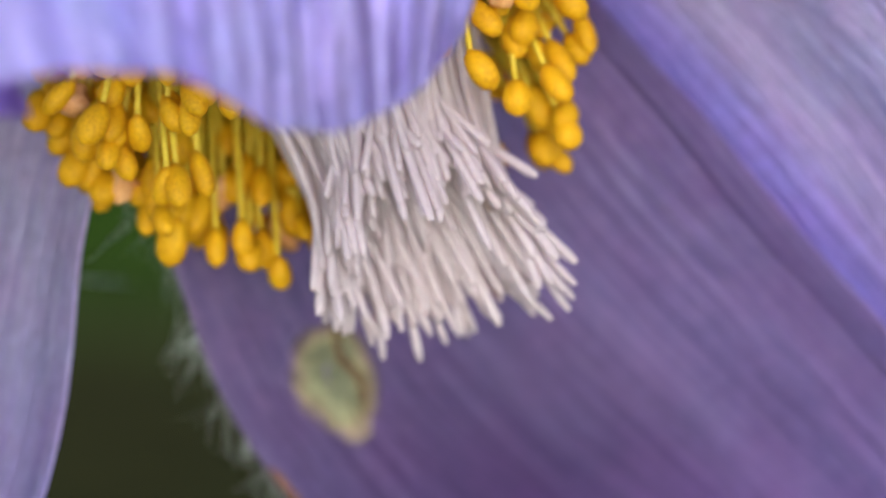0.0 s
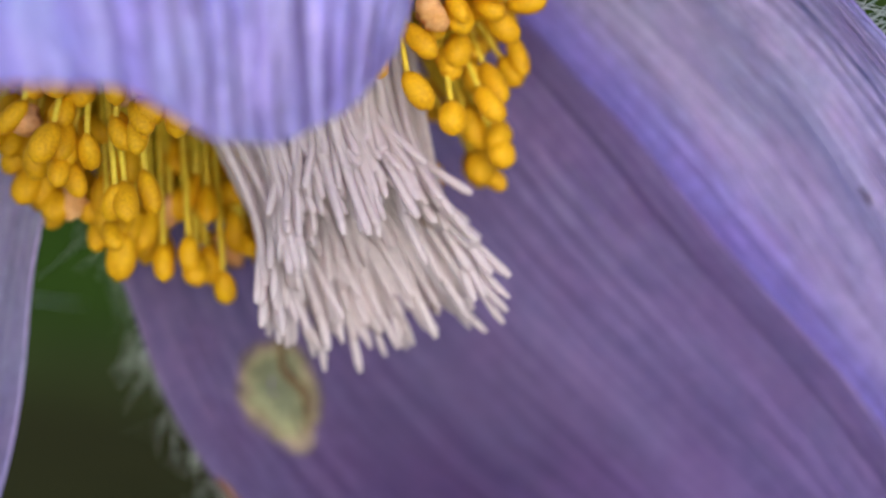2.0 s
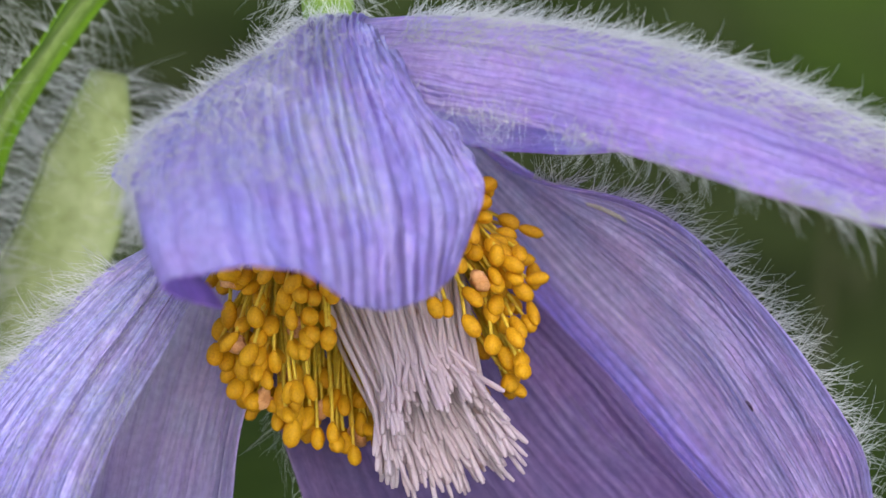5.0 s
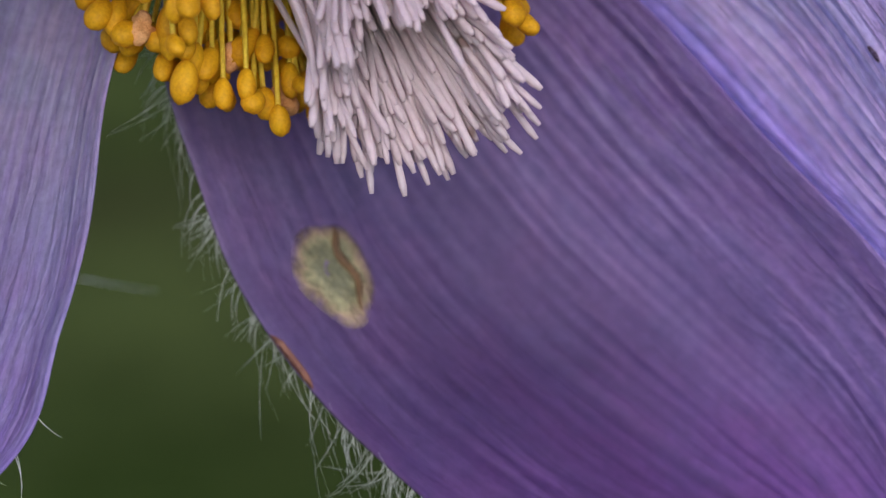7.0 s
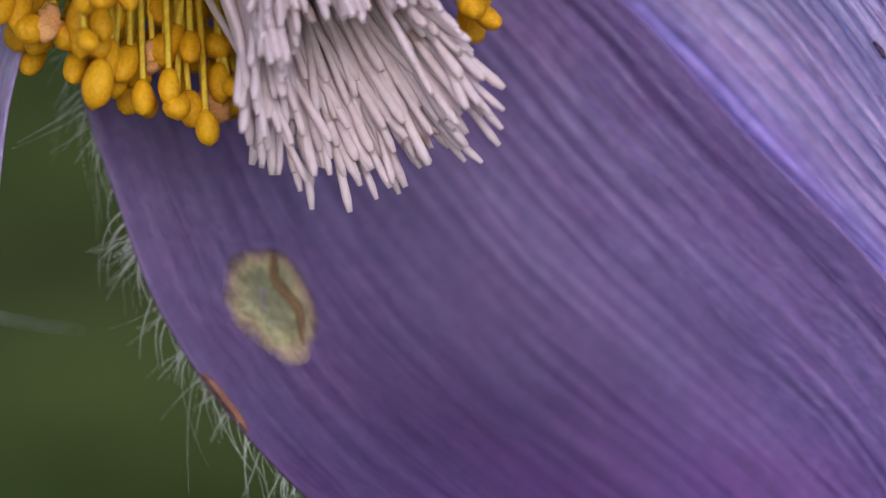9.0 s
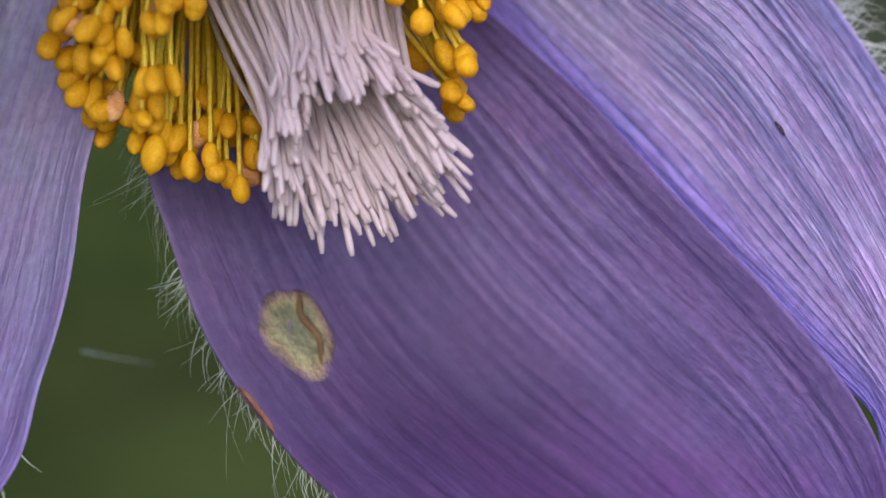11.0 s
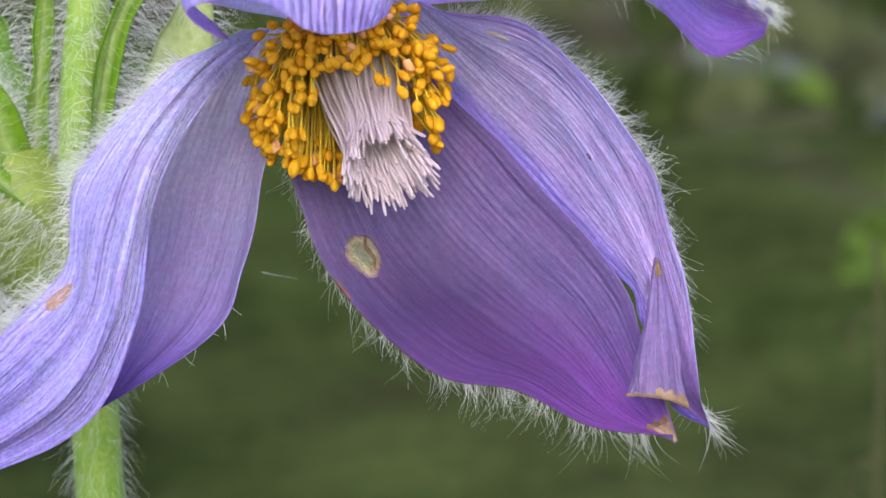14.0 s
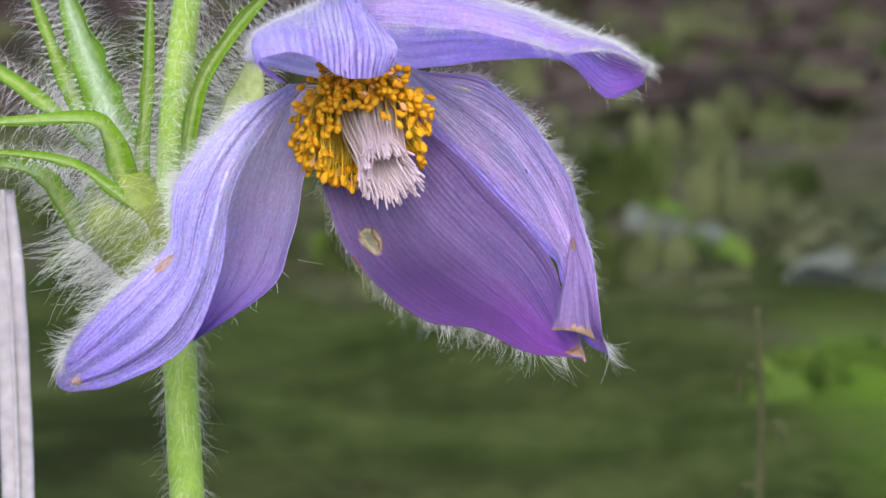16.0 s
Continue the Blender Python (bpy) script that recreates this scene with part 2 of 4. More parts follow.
STRAW = plain("dry_straw", (0.34, 0.32, 0.34), (0.45, 0.43, 0.45), 60, 0.6, 0.15, 0.0002)
GRASS = plain("grass_green", (0.058, 0.070, 0.028), (0.100, 0.112, 0.048), 8, 0.9, 0.25, 0, 0.0)
PUNCTURE = plain("puncture_purple", (0.05, 0.03, 0.07), (0.10, 0.06, 0.12), 1200, 0.7)
BRUISE = plain("bruise_tan", (0.24, 0.13, 0.10), (0.38, 0.26, 0.22), 1400, 0.7, 0.2, 0.0001)
SCAR_PALE = plain("scar_pale", (0.80, 0.76, 0.62), (0.88, 0.84, 0.74), 1200, 0.7, 0.15, 0.0001)


def scar_material():
    """Grey-green in the middle, tan towards the rim, mottled."""
    k = Mat("scar_tan")
    sep = k.node("SeparateXYZ")
    k.link(k.node("UVMap").outputs["UV"], sep.inputs[0])
    pos = k.node("TexCoord").outputs["Object"]
    m1, m2 = k.noise(k.scaled(pos, 900, 900, 900), 1.0, 4, 0.6), k.noise(k.scaled(pos, 3000, 3000, 3000), 1.0, 3)
    edge = k.node("Math", operation="MULTIPLY_ADD")
    edge.inputs[1].default_value = 0.55
    k.link(k.noise(k.scaled(pos, 1500, 1500, 1500), 1.0, 4, 0.65), edge.inputs[0])
    less = k.node("Math", operation="SUBTRACT")
    less.inputs[1].default_value = 0.275
    k.link(sep.outputs["Y"], less.inputs[0])
    k.link(less.outputs[0], edge.inputs[2])
    col = k.ramp(edge.outputs[0], (0.35, (0.17, 0.175, 0.110)), (0.62, (0.26, 0.25, 0.145)), (0.76, (0.29, 0.225, 0.145)), (0.88, (0.17, 0.12, 0.125)), (0.97, (0.100, 0.068, 0.145)))
    col = k.mix(0.40, col, k.mix(1.0, col, k.ramp(m1, (0.38, (0.4, 0.4, 0.35)), (0.62, (1.9, 1.85, 1.7))), "MULTIPLY"))
    col = k.mix(0.30, col, k.mix(1.0, col, k.ramp(m2, (0.3, (0.5, 0.5, 0.45)), (0.7, (1.6, 1.5, 1.4))), "MULTIPLY"))
    k.link(col, k.b.inputs["Base Color"])
    k.b.inputs["Roughness"].default_value = 0.75
    n = k.bump(m1, 0.9, 0.0006)
    k.translucent(col, 0.2, n)
    return k.m


SCAR = scar_material()
SCAR_RIM = plain("scar_crack", (0.08, 0.045, 0.02), (0.16, 0.09, 0.04), 900, 0.7)
REDBROWN = plain("dry_red_brown", (0.09, 0.035, 0.025), (0.20, 0.09, 0.06), 900, 0.7, 0.1)


def ground_material():
    k = Mat("meadow_floor")
    pos = k.node("TexCoord").outputs["Object"]
    a, b, c = k.noise(pos, 2.6, 4), k.noise(pos, 11, 4, 0.6), k.noise(pos, 90, 3)
    col = k.mix(k.ramp(a, (0.44, (0, 0, 0)), (0.58, (1, 1, 1))), (0.015, 0.025, 0.005), (0.024, 0.026, 0.009))
    col = k.mix(k.ramp(b, (0.38, (0, 0, 0)), (0.68, (0.75, 0.75, 0.75))), col, (0.058, 0.075, 0.020))
    sep = k.node("SeparateXYZ")
    k.link(pos, sep.inputs[0])
    far = k.node("Math", operation="MULTIPLY_ADD")
    far.inputs[1].default_value, far.inputs[2].default_value = 0.9, -0.05
    k.link(a, far.inputs[0])
    edge = k.node("Math", operation="ADD")
    k.link(far.outputs[0], edge.inputs[0])
    step = k.node("Math", operation="MULTIPLY")
    step.inputs[1].default_value = 0.21
    k.link(sep.outputs["Y"], step.inputs[0])
    k.link(step.outputs[0], edge.inputs[1])
    litter = k.ramp(b, (0.35, (0.022, 0.014, 0.011)), (0.65, (0.150, 0.112, 0.094)))
    col = k.mix(k.ramp(edge.outputs[0], (0.66, (0, 0, 0)), (0.98, (0.9, 0.9, 0.9))), col, litter)
    col = k.mix(0.25, col, k.ramp(c, (0.3, (0.006, 0.008, 0.003)), (0.7, (0.075, 0.088, 0.030))))
    spot = k.node("Mapping", vector_type="TEXTURE")
    spot.inputs["Location"].default_value, spot.inputs["Scale"].default_value = (0.155, 0.95, 0.0), (0.105, 0.50, 1.0)
    k.link(pos, spot.inputs["Vector"])
    away = k.node("VectorMath", operation="LENGTH")
    k.link(spot.outputs["Vector"], away.inputs[0])
    ragged = k.node("Math", operation="MULTIPLY_ADD")
    ragged.inputs[1].default_value = 0.9
    k.link(b, ragged.inputs[0])
    k.link(away.outputs["Value"], ragged.inputs[2])
    col = k.mix(k.ramp(ragged.outputs[0], (0.45, (0.8, 0.8, 0.8)), (1.25, (0, 0, 0))), col, (0.085, 0.150, 0.014))
    bare = k.node("Mapping", vector_type="TEXTURE")
    bare.inputs["Location"].default_value, bare.inputs["Scale"].default_value = (-0.16, 0.80, 0.0), (0.11, 0.50, 1.0)
    k.link(pos, bare.inputs["Vector"])
    apart = k.node("VectorMath", operation="LENGTH")
    k.link(bare.outputs["Vector"], apart.inputs[0])
    torn = k.node("Math", operation="MULTIPLY_ADD")
    torn.inputs[1].default_value = 0.9
    k.link(b, torn.inputs[0])
    k.link(apart.outputs["Value"], torn.inputs[2])
    col = k.mix(k.ramp(torn.outputs[0], (0.6, (0.8, 0.8, 0.8)), (1.4, (0, 0, 0))), col, (0.012, 0.015, 0.006))
    near = k.node("Math", operation="MULTIPLY_ADD")
    near.inputs[1].default_value = 0.06
    k.link(k.noise(pos, 14, 2), near.inputs[0])
    k.link(sep.outputs["Y"], near.inputs[2])
    across = k.node("Math", operation="ABSOLUTE")
    k.link(sep.outputs["X"], across.inputs[0])
    reach = k.node("Math", operation="MULTIPLY_ADD")
    reach.inputs[1].default_value = 0.5
    k.link(k.noise(pos, 5, 3), reach.inputs[0])
    k.link(across.outputs[0], reach.inputs[2])
    local = k.ramp(reach.outputs[0], (0.48, (1, 1, 1)), (0.72, (0, 0, 0)))
    moss = k.ramp(near.outputs[0], (0.325, (0, 0, 0)), (0.365, (0.9, 0.9, 0.9)), (0.46, (0.5, 0.5, 0.5)), (0.62, (0, 0, 0)))
    moss = k.mix(1.0, moss, local, "MULTIPLY")
    soil = k.ramp(near.outputs[0], (0.0, (0, 0, 0)), (0.16, (0.85, 0.85, 0.85)), (0.315, (0.85, 0.85, 0.85)), (0.35, (0, 0, 0)))
    soil = k.mix(1.0, soil, local, "MULTIPLY")
    col = k.mix(moss, col, (0.021, 0.041, 0.005))
    col = k.mix(soil, col, (0.022, 0.018, 0.008))
    k.link(col, k.b.inputs["Base Color"])
    k.b.inputs["Roughness"].default_value = 1.0
    k.b.inputs["Specular IOR Level"].default_value = 0.0
    k.bump(c, 0.8, 0.01)
    return k.m


GROUND = ground_material()

# ---- building ----
CM = 0.01
LIFT = Vector((0, 0, 0.16))  # height of the flower over the ground
rng = np.random.default_rng(4)


def V(p):
    """Flower centimetres to world metres."""
    return Vector(p) * CM + LIFT


def thing(name, base, label, category, kind="", group=""):
    ob = new(name)
    ob.location = base
    ob.empty_display_size = 0.005
    return tagged(ob, label, category, group, kind)


def mesh_part(name, verts, faces, material, parent, label="", kind="", uvs=None, smooth=True):
    """One mesh object from world-space vertices, under parent or on its own."""
    o = parent.matrix_world.translation if parent else Vector()
    me = bpy.data.meshes.new(name)
    vs = np.asarray(verts, float).reshape(-1, 3) - np.array(o if parent else (0, 0, 0))
    me.from_pydata([tuple(v) for v in vs], [], faces)
    for m in material if isinstance(material, (list, tuple)) else [material]:
        me.materials.append(m)
    if uvs is not None:
        layer = me.uv_layers.new(name="UVMap")
        idx = np.empty(len(me.loops), int)
        me.loops.foreach_get("vertex_index", idx)
        layer.data.foreach_set("uv", np.asarray(uvs, float)[idx].ravel())
    if smooth:
        me.polygons.foreach_set("use_smooth", [True] * len(me.polygons))
    ob = new(name, me)
    if parent:
        ob.parent = parent
    return tagged(ob, label, "", "", kind)


ORIGIN = {}


def child(name, verts, faces, material, parent, label="", kind="", uvs=None, smooth=True):
    """A part whose own origin equals its parent's origin; the world origin of each thing is kept in ORIGIN."""
    o = np.array(ORIGIN[parent.name])
    me = bpy.data.meshes.new(name)
    me.from_pydata([tuple(v) for v in np.asarray(verts, float).reshape(-1, 3) - o], [], faces)
    for m in material if isinstance(material, (list, tuple)) else [material]:
        me.materials.append(m)
    if uvs is not None:
        layer = me.uv_layers.new(name="UVMap")
        idx = np.empty(len(me.loops), int)
        me.loops.foreach_get("vertex_index", idx)
        layer.data.foreach_set("uv", np.asarray(uvs, float)[idx].ravel())
    if smooth:
        me.polygons.foreach_set("use_smooth", [True] * len(me.polygons))
    ob = new(name, me)
    ob.parent = parent
    ORIGIN[ob.name] = tuple(o)
    if kind:
        ob["kind"] = kind
    if label:
        ob["label"] = label
    return ob


def top(name, base, label, category, kind="", group=""):
    ob = thing(name, base, label, category, kind, group)
    ORIGIN[ob.name] = tuple(base)
    return ob


def spline(points, n):
    """n places along a smooth curve through the points (Catmull-Rom)."""
    p = np.asarray(points, float)
    p = np.vstack([2 * p[0] - p[1], p, 2 * p[-1] - p[-2]])
    s = np.linspace(0, len(p) - 3 - 1e-9, n)
    i = s.astype(int)
    f = (s - i)[:, None]
    a, b, c, d = p[i], p[i + 1], p[i + 2], p[i + 3]
    return 0.5 * (2 * b + (c - a) * f + (2 * a - 5 * b + 4 * c - d) * f**2 + (3 * b - a - 3 * c + d) * f**3)


def loft(left, mid, right, nu=90, nv=84, ripple=0.010, seed=0, wave=0.02, ribs=20, rib=0.006, cut=None, moved=None, ribs_from=0.0):
    """A petal sheet through three rails, in flower centimetres: grid of places (nv, nu, 3) and its normals."""
    L, M, R = spline(left, nv), spline(mid, nv), spline(right, nv)
    u = np.linspace(0, 1, nu)[None, :, None]
    L, M, R = L[:, None], M[:, None], R[:, None]
    g = L * (2 * (u - 0.5) * (u - 1)) + M * (4 * u * (1 - u)) + R * (2 * u * (u - 0.5))
    if moved:  # bulges and folds laid over the plain sheet
        g = g + moved(*np.meshgrid(np.linspace(0, 1, nu), np.linspace(0, 1, nv)))
    if cut:  # shape of the tip's margin: how far each strand across the petal runs
        ends = np.interp(np.linspace(0, 1, nu), np.linspace(0, 1, len(cut)), cut)
        ends = np.convolve(np.pad(ends, 5, mode="edge"), np.ones(11) / 11, "valid")
        for i in range(nu):
            at = np.linspace(0, nv - 1, nv) * ends[i]
            g[:, i] = np.stack([np.interp(at, np.arange(nv), g[:, i, c]) for c in range(3)], -1)
    n = np.cross(np.gradient(g, axis=1), np.gradient(g, axis=0))
    n /= np.linalg.norm(n, axis=-1, keepdims=True) + 1e-9
    r = np.random.default_rng(seed)
    uu, vv = np.meshgrid(np.linspace(0, 1, nu), np.linspace(0, 1, nv))
    h = np.zeros_like(uu)
    for _ in range(7):
        h += np.sin(uu * r.uniform(5, 26) + vv * r.uniform(-4, 4) + r.uniform(0, 6)) * ripple * r.uniform(0.3, 1)
    h += rib * (0.65 + 0.5 * np.sin(uu * 17 + 2 * vv + seed) * np.cos(vv * 9 + uu * 5)) * np.sin(uu * 2 * np.pi * ribs + 1.6 * np.sin(vv * 5 + uu * 3) + 1.5 * np.sin(uu * 9))
    if ribs_from:
        branch = np.sin(uu * 2 * np.pi * ribs * 1.27 + 2.2 * np.sin(vv * 7 + uu * 11) + seed) * np.sin(vv * 11 + uu * 23)
        h += rib * 0.6 * branch
        h *= 0.12 + 0.88 * np.clip((uu - ribs_from) / 0.14, 0, 1)
    edge = np.abs(2 * uu - 1) ** 4
    for _ in range(4):
        h += edge * np.sin(vv * r.uniform(10, 40) + r.uniform(0, 6)) * wave * r.uniform(0.4, 1)
    h *= np.clip(np.minimum(vv, 1 - vv) * 8, 0, 1)
    return g + n * h[..., None], n


def petal(parent, left, mid, right, seed, label, flip=False, thick=0.012, name="petal", mats=None, **kw):
    """Inner and outer skin of a petal with a rim between them; returns the object, the grid and the normals."""
    g, n = loft(left, mid, right, seed=seed, **kw)
    nv, nu = g.shape[:2]
    if flip:
        n = -n
    a, b = g + n * thick / 2, g - n * thick / 2
    verts = np.vstack([a.reshape(-1, 3), b.reshape(-1, 3)]) * CM + np.array(LIFT)
    off = nv * nu
    faces, which = [], []
    for j in range(nv - 1):
        for i in range(nu - 1):
            p, q, r, s = j * nu + i, j * nu + i + 1, (j + 1) * nu + i + 1, (j + 1) * nu + i
            front = (p, q, r, s)
            faces.append(front if not flip else front[::-1])
            faces.append(tuple(x + off for x in (front[::-1] if not flip else front)))
            which += [0, 1]
    ring = [i for i in range(nu)] + [j * nu + nu - 1 for j in range(1, nv)] + [(nv - 1) * nu + i for i in range(nu - 2, -1, -1)] + [j * nu for j in range(nv - 2, 0, -1)]
    for x, y in zip(ring, ring[1:] + ring[:1]):
        faces.append((x, y, y + off, x + off))
        which.append(0)
    uu, vv = np.meshgrid(np.linspace(0, 1, nu), np.linspace(0, 1, nv))
    uv = np.stack([uu, vv], -1).reshape(-1, 2)
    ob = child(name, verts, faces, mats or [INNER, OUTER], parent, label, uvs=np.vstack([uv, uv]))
    ob.data.polygons.foreach_set("material_index", which)
    return ob, g, n


def tube_uv(n, sides):
    return [(i / sides, j / (n - 1)) for j in range(n) for i in range(sides)]


def tube(points, radii, sides=6, close=True):
    """Vertices and faces of a tube along points, in the units of the points."""
    p = np.asarray(points, float)
    r = np.broadcast_to(np.asarray(radii, float), (len(p),))
    t = np.gradient(p, axis=0)
    t /= np.linalg.norm(t, axis=1, keepdims=True) + 1e-12
    side = np.cross(t, (0.31, 0.52, 0.79))
    side /= np.linalg.norm(side, axis=1, keepdims=True) + 1e-12
    up = np.cross(t, side)
    a = np.linspace(0, 2 * np.pi, sides, endpoint=False)
    ring = p[:, None] + r[:, None, None] * (np.cos(a)[None, :, None] * side[:, None] + np.sin(a)[None, :, None] * up[:, None])
    verts = ring.reshape(-1, 3)
    faces = []
    for j in range(len(p) - 1):
        for i in range(sides):
            k = (i + 1) % sides
            faces.append((j * sides + i, j * sides + k, (j + 1) * sides + k, (j + 1) * sides + i))
    if close:
        faces.append(tuple(range(sides))[::-1])
        faces.append(tuple((len(p) - 1) * sides + i for i in range(sides)))
    return verts, faces


def hairs(roots, ways, lengths, radius, rnd, bend=0.5, sides=3, steps=5, sweep=(0, 0, 0), clump=1):
    """Many tapering curved strands in one mesh; flower centimetres in, world metres out."""
    roots, ways, lengths = np.asarray(roots, float), np.asarray(ways, float), np.asarray(lengths, float)
    n = len(roots)
    ways = ways / (np.linalg.norm(ways, axis=1, keepdims=True) + 1e-9)
    curl = np.repeat(rnd.normal(size=(-(-n // clump), 3)), clump, 0)[:n] * 0.6 + rnd.normal(size=(n, 3)) * (0.25 if clump > 1 else 0) + np.asarray(sweep)
    curl -= (curl * ways).sum(1, keepdims=True) * ways
    s = np.linspace(0, 1, steps)[None, :, None]
    mid = roots[:, None] + lengths[:, None, None] * (ways[:, None] * s + bend * curl[:, None] * s**2 * 0.5)
    side = np.cross(ways, rnd.normal(size=(n, 3)))
    side /= np.linalg.norm(side, axis=1, keepdims=True) + 1e-9
    up = np.cross(ways, side)
    a = np.linspace(0, 2 * np.pi, sides, endpoint=False)
    off = np.cos(a)[None, :, None] * side[:, None] + np.sin(a)[None, :, None] * up[:, None]
    taper = radius * (1 - 0.75 * np.linspace(0, 1, steps))
    v = mid[:, :, None] + off[:, None] * taper[None, :, None, None]
    verts = v.reshape(-1, 3) * CM + np.array(LIFT)
    base = []
    for j in range(steps - 1):
        for i in range(sides):
            k = (i + 1) % sides
            base.append((j * sides + i, j * sides + k, (j + 1) * sides + k, (j + 1) * sides + i))
    base = np.array(base)
    faces = (base[None] + (np.arange(n) * steps * sides)[:, None, None]).reshape(-1, 4)
    return verts, [tuple(f) for f in faces.tolist()]


# ---- ground and far meadow ----
size, cells = 40.0, 80
q = np.linspace(-1, 1, cells + 1)
q = np.sign(q) * np.abs(q) ** 3 * size
gx, gy = np.meshgrid(q, q)
gz = 0.012 * np.sin(gx * 7 + 1) * np.cos(gy * 6) + 0.008 * np.sin(gx * 19 + gy * 13)
gv = np.stack([gx, gy, gz - 0.01], -1).reshape(-1, 3)
gf = [(j * (cells + 1) + i, j * (cells + 1) + i + 1, (j + 1) * (cells + 1) + i + 1, (j + 1) * (cells + 1) + i) for j in range(cells) for i in range(cells)]
tagged(mesh_part("ground", gv, gf, GROUND, None), "mossy green and brown meadow ground with litter", "ground", "", "structure")


GRASS_BRIGHT = plain("grass_bright", (0.050, 0.088, 0.012), (0.082, 0.128, 0.020), 8, 0.8, 0.35, 0, 0.1)
GRASS_DARK = plain("grass_dark", (0.024, 0.036, 0.010), (0.050, 0.066, 0.020), 8, 0.9, 0.2, 0, 0.0)
GRASS_PALE = plain("grass_pale", (0.064, 0.072, 0.034), (0.098, 0.106, 0.058), 8, 0.9, 0.25, 0, 0.0)
LITTER = plain("dead_leaf", (0.036, 0.024, 0.019), (0.096, 0.070, 0.058), 12, 0.9, 0.1, 0, 0.0)
GLAUCOUS = plain("glaucous_leaf", (0.062, 0.076, 0.056), (0.098, 0.112, 0.090), 10, 0.6, 0.2, 0, 0.2)


def tufts(name, count, area, blades, length, width, material, label, seed, lean=0.35):
    """Clumps of blades that grow from one root each, scattered over an area (x0, x1, y0, y1)."""
    r = np.random.default_rng(seed)
    verts, faces = [], []
    for _ in range(count):
        cx, cy = r.uniform(area[0], area[1]), area[2] + (area[3] - area[2]) * r.random() ** 0.8
        big = r.uniform(0.55, 1.25)
        for _ in range(blades):
            L, w, a = length * big * r.uniform(0.5, 1.1), width * big * r.uniform(0.6, 1.4), r.uniform(0, 2 * math.pi)
            out, turn = r.uniform(0.1, 1.0) * lean * L, r.uniform(0, math.pi)
            x0, y0 = cx + r.normal() * 0.012 * big, cy + r.normal() * 0.012 * big
            side = np.array((math.cos(turn) * w, math.sin(turn) * w * 0.5, 0))
            b = len(verts)
            for t, k in ((0, 0.7), (0.35, 1.0), (0.7, 0.8), (1, 0.08)):
                c = np.array((x0 + math.cos(a) * out * t * t, y0 + math.sin(a) * out * t * t, L * t * (1 - 0.25 * lean * t) - 0.014))
                verts += [tuple(c - side * k), tuple(c + np.array((0, 0.15 * w, 0))), tuple(c + side * k)]
            for j in range(3):
                p = b + j * 3
                faces += [(p, p + 1, p + 4, p + 3), (p + 1, p + 2, p + 5, p + 4)]
    return tagged(mesh_part(name, verts, faces, material, None), label, "grass", "", "stuff")


def litter(name, count, area, size, material, label, seed):
    """Curled leaves lying flat over one another."""
    r = np.random.default_rng(seed)
    verts, faces = [], []
    for _ in range(count):
        x, y = r.uniform(area[0], area[1]), r.uniform(area[2], area[3])
        a, L, tip = r.uniform(0, 2 * math.pi), size * r.uniform(0.5, 1.4), r.uniform(-0.4, 0.5)
        d, e = np.array((math.cos(a), math.sin(a), 0)), np.array((-math.sin(a), math.cos(a), 0))
        b = len(verts)
        for t in (-1, -0.5, 0, 0.5, 1):
            w = L * 0.45 * math.sqrt(max(0.02, 1 - t * t))
            for k in (-1, 0, 1):
                verts.append(tuple(np.array((x, y, 0.004 + 0.3 * L * abs(tip) * 0.5 + tip * 0.3 * L * t + 0.25 * w * k * k)) + d * t * L + e * k * w))
        for j in range(4):
            for i in range(2):
                p = b + j * 3 + i
                faces.append((p, p + 1, p + 4, p + 3))
    return tagged(mesh_part(name, verts, faces, material, None), label, "leaves", "", "stuff")


tufts("grass", 420, (-1.2, 1.2, 1.15, 4.6), 10, 0.040, 0.0085, GRASS, "short olive green meadow grass in clumps", 3)
tufts("dark_grass", 90, (-0.9, 0.9, 1.1, 3.4), 14, 0.060, 0.012, GRASS_DARK, "dark mossy green clumps in the meadow", 4, 0.6)
tufts("bright_grass", 8, (0.115, 0.215, 0.84, 1.02), 14, 0.026, 0.012, GRASS_BRIGHT, "bright yellow-green clumps of young grass", 5, 0.6)
tufts("bright_grass", 14, (-0.4, 0.5, 1.0, 2.0), 9, 0.030, 0.014, GRASS_BRIGHT, "bright yellow-green clumps of young grass", 6, 0.5)
tufts("glaucous_leaves", 22, (0.05, 0.5, 0.95, 1.7), 6, 0.026, 0.016, GLAUCOUS, "grey-green leaves among the meadow grass", 7, 0.8)
tufts("pale_grass", 46, (0.07, 0.45, 0.95, 1.6), 8, 0.028, 0.016, GRASS_PALE, "pale greyish olive grass in soft clumps", 12, 0.7)
litter("dead_leaves", 2400, (-1.6, 1.9, 2.4, 6.5), 0.045, LITTER, "brown dead leaves lying on the ground", 9)

SOIL = plain("dark_soil", (0.010, 0.009, 0.007), (0.032, 0.027, 0.022), 30, 0.95, 0, 0.002, 0.0)


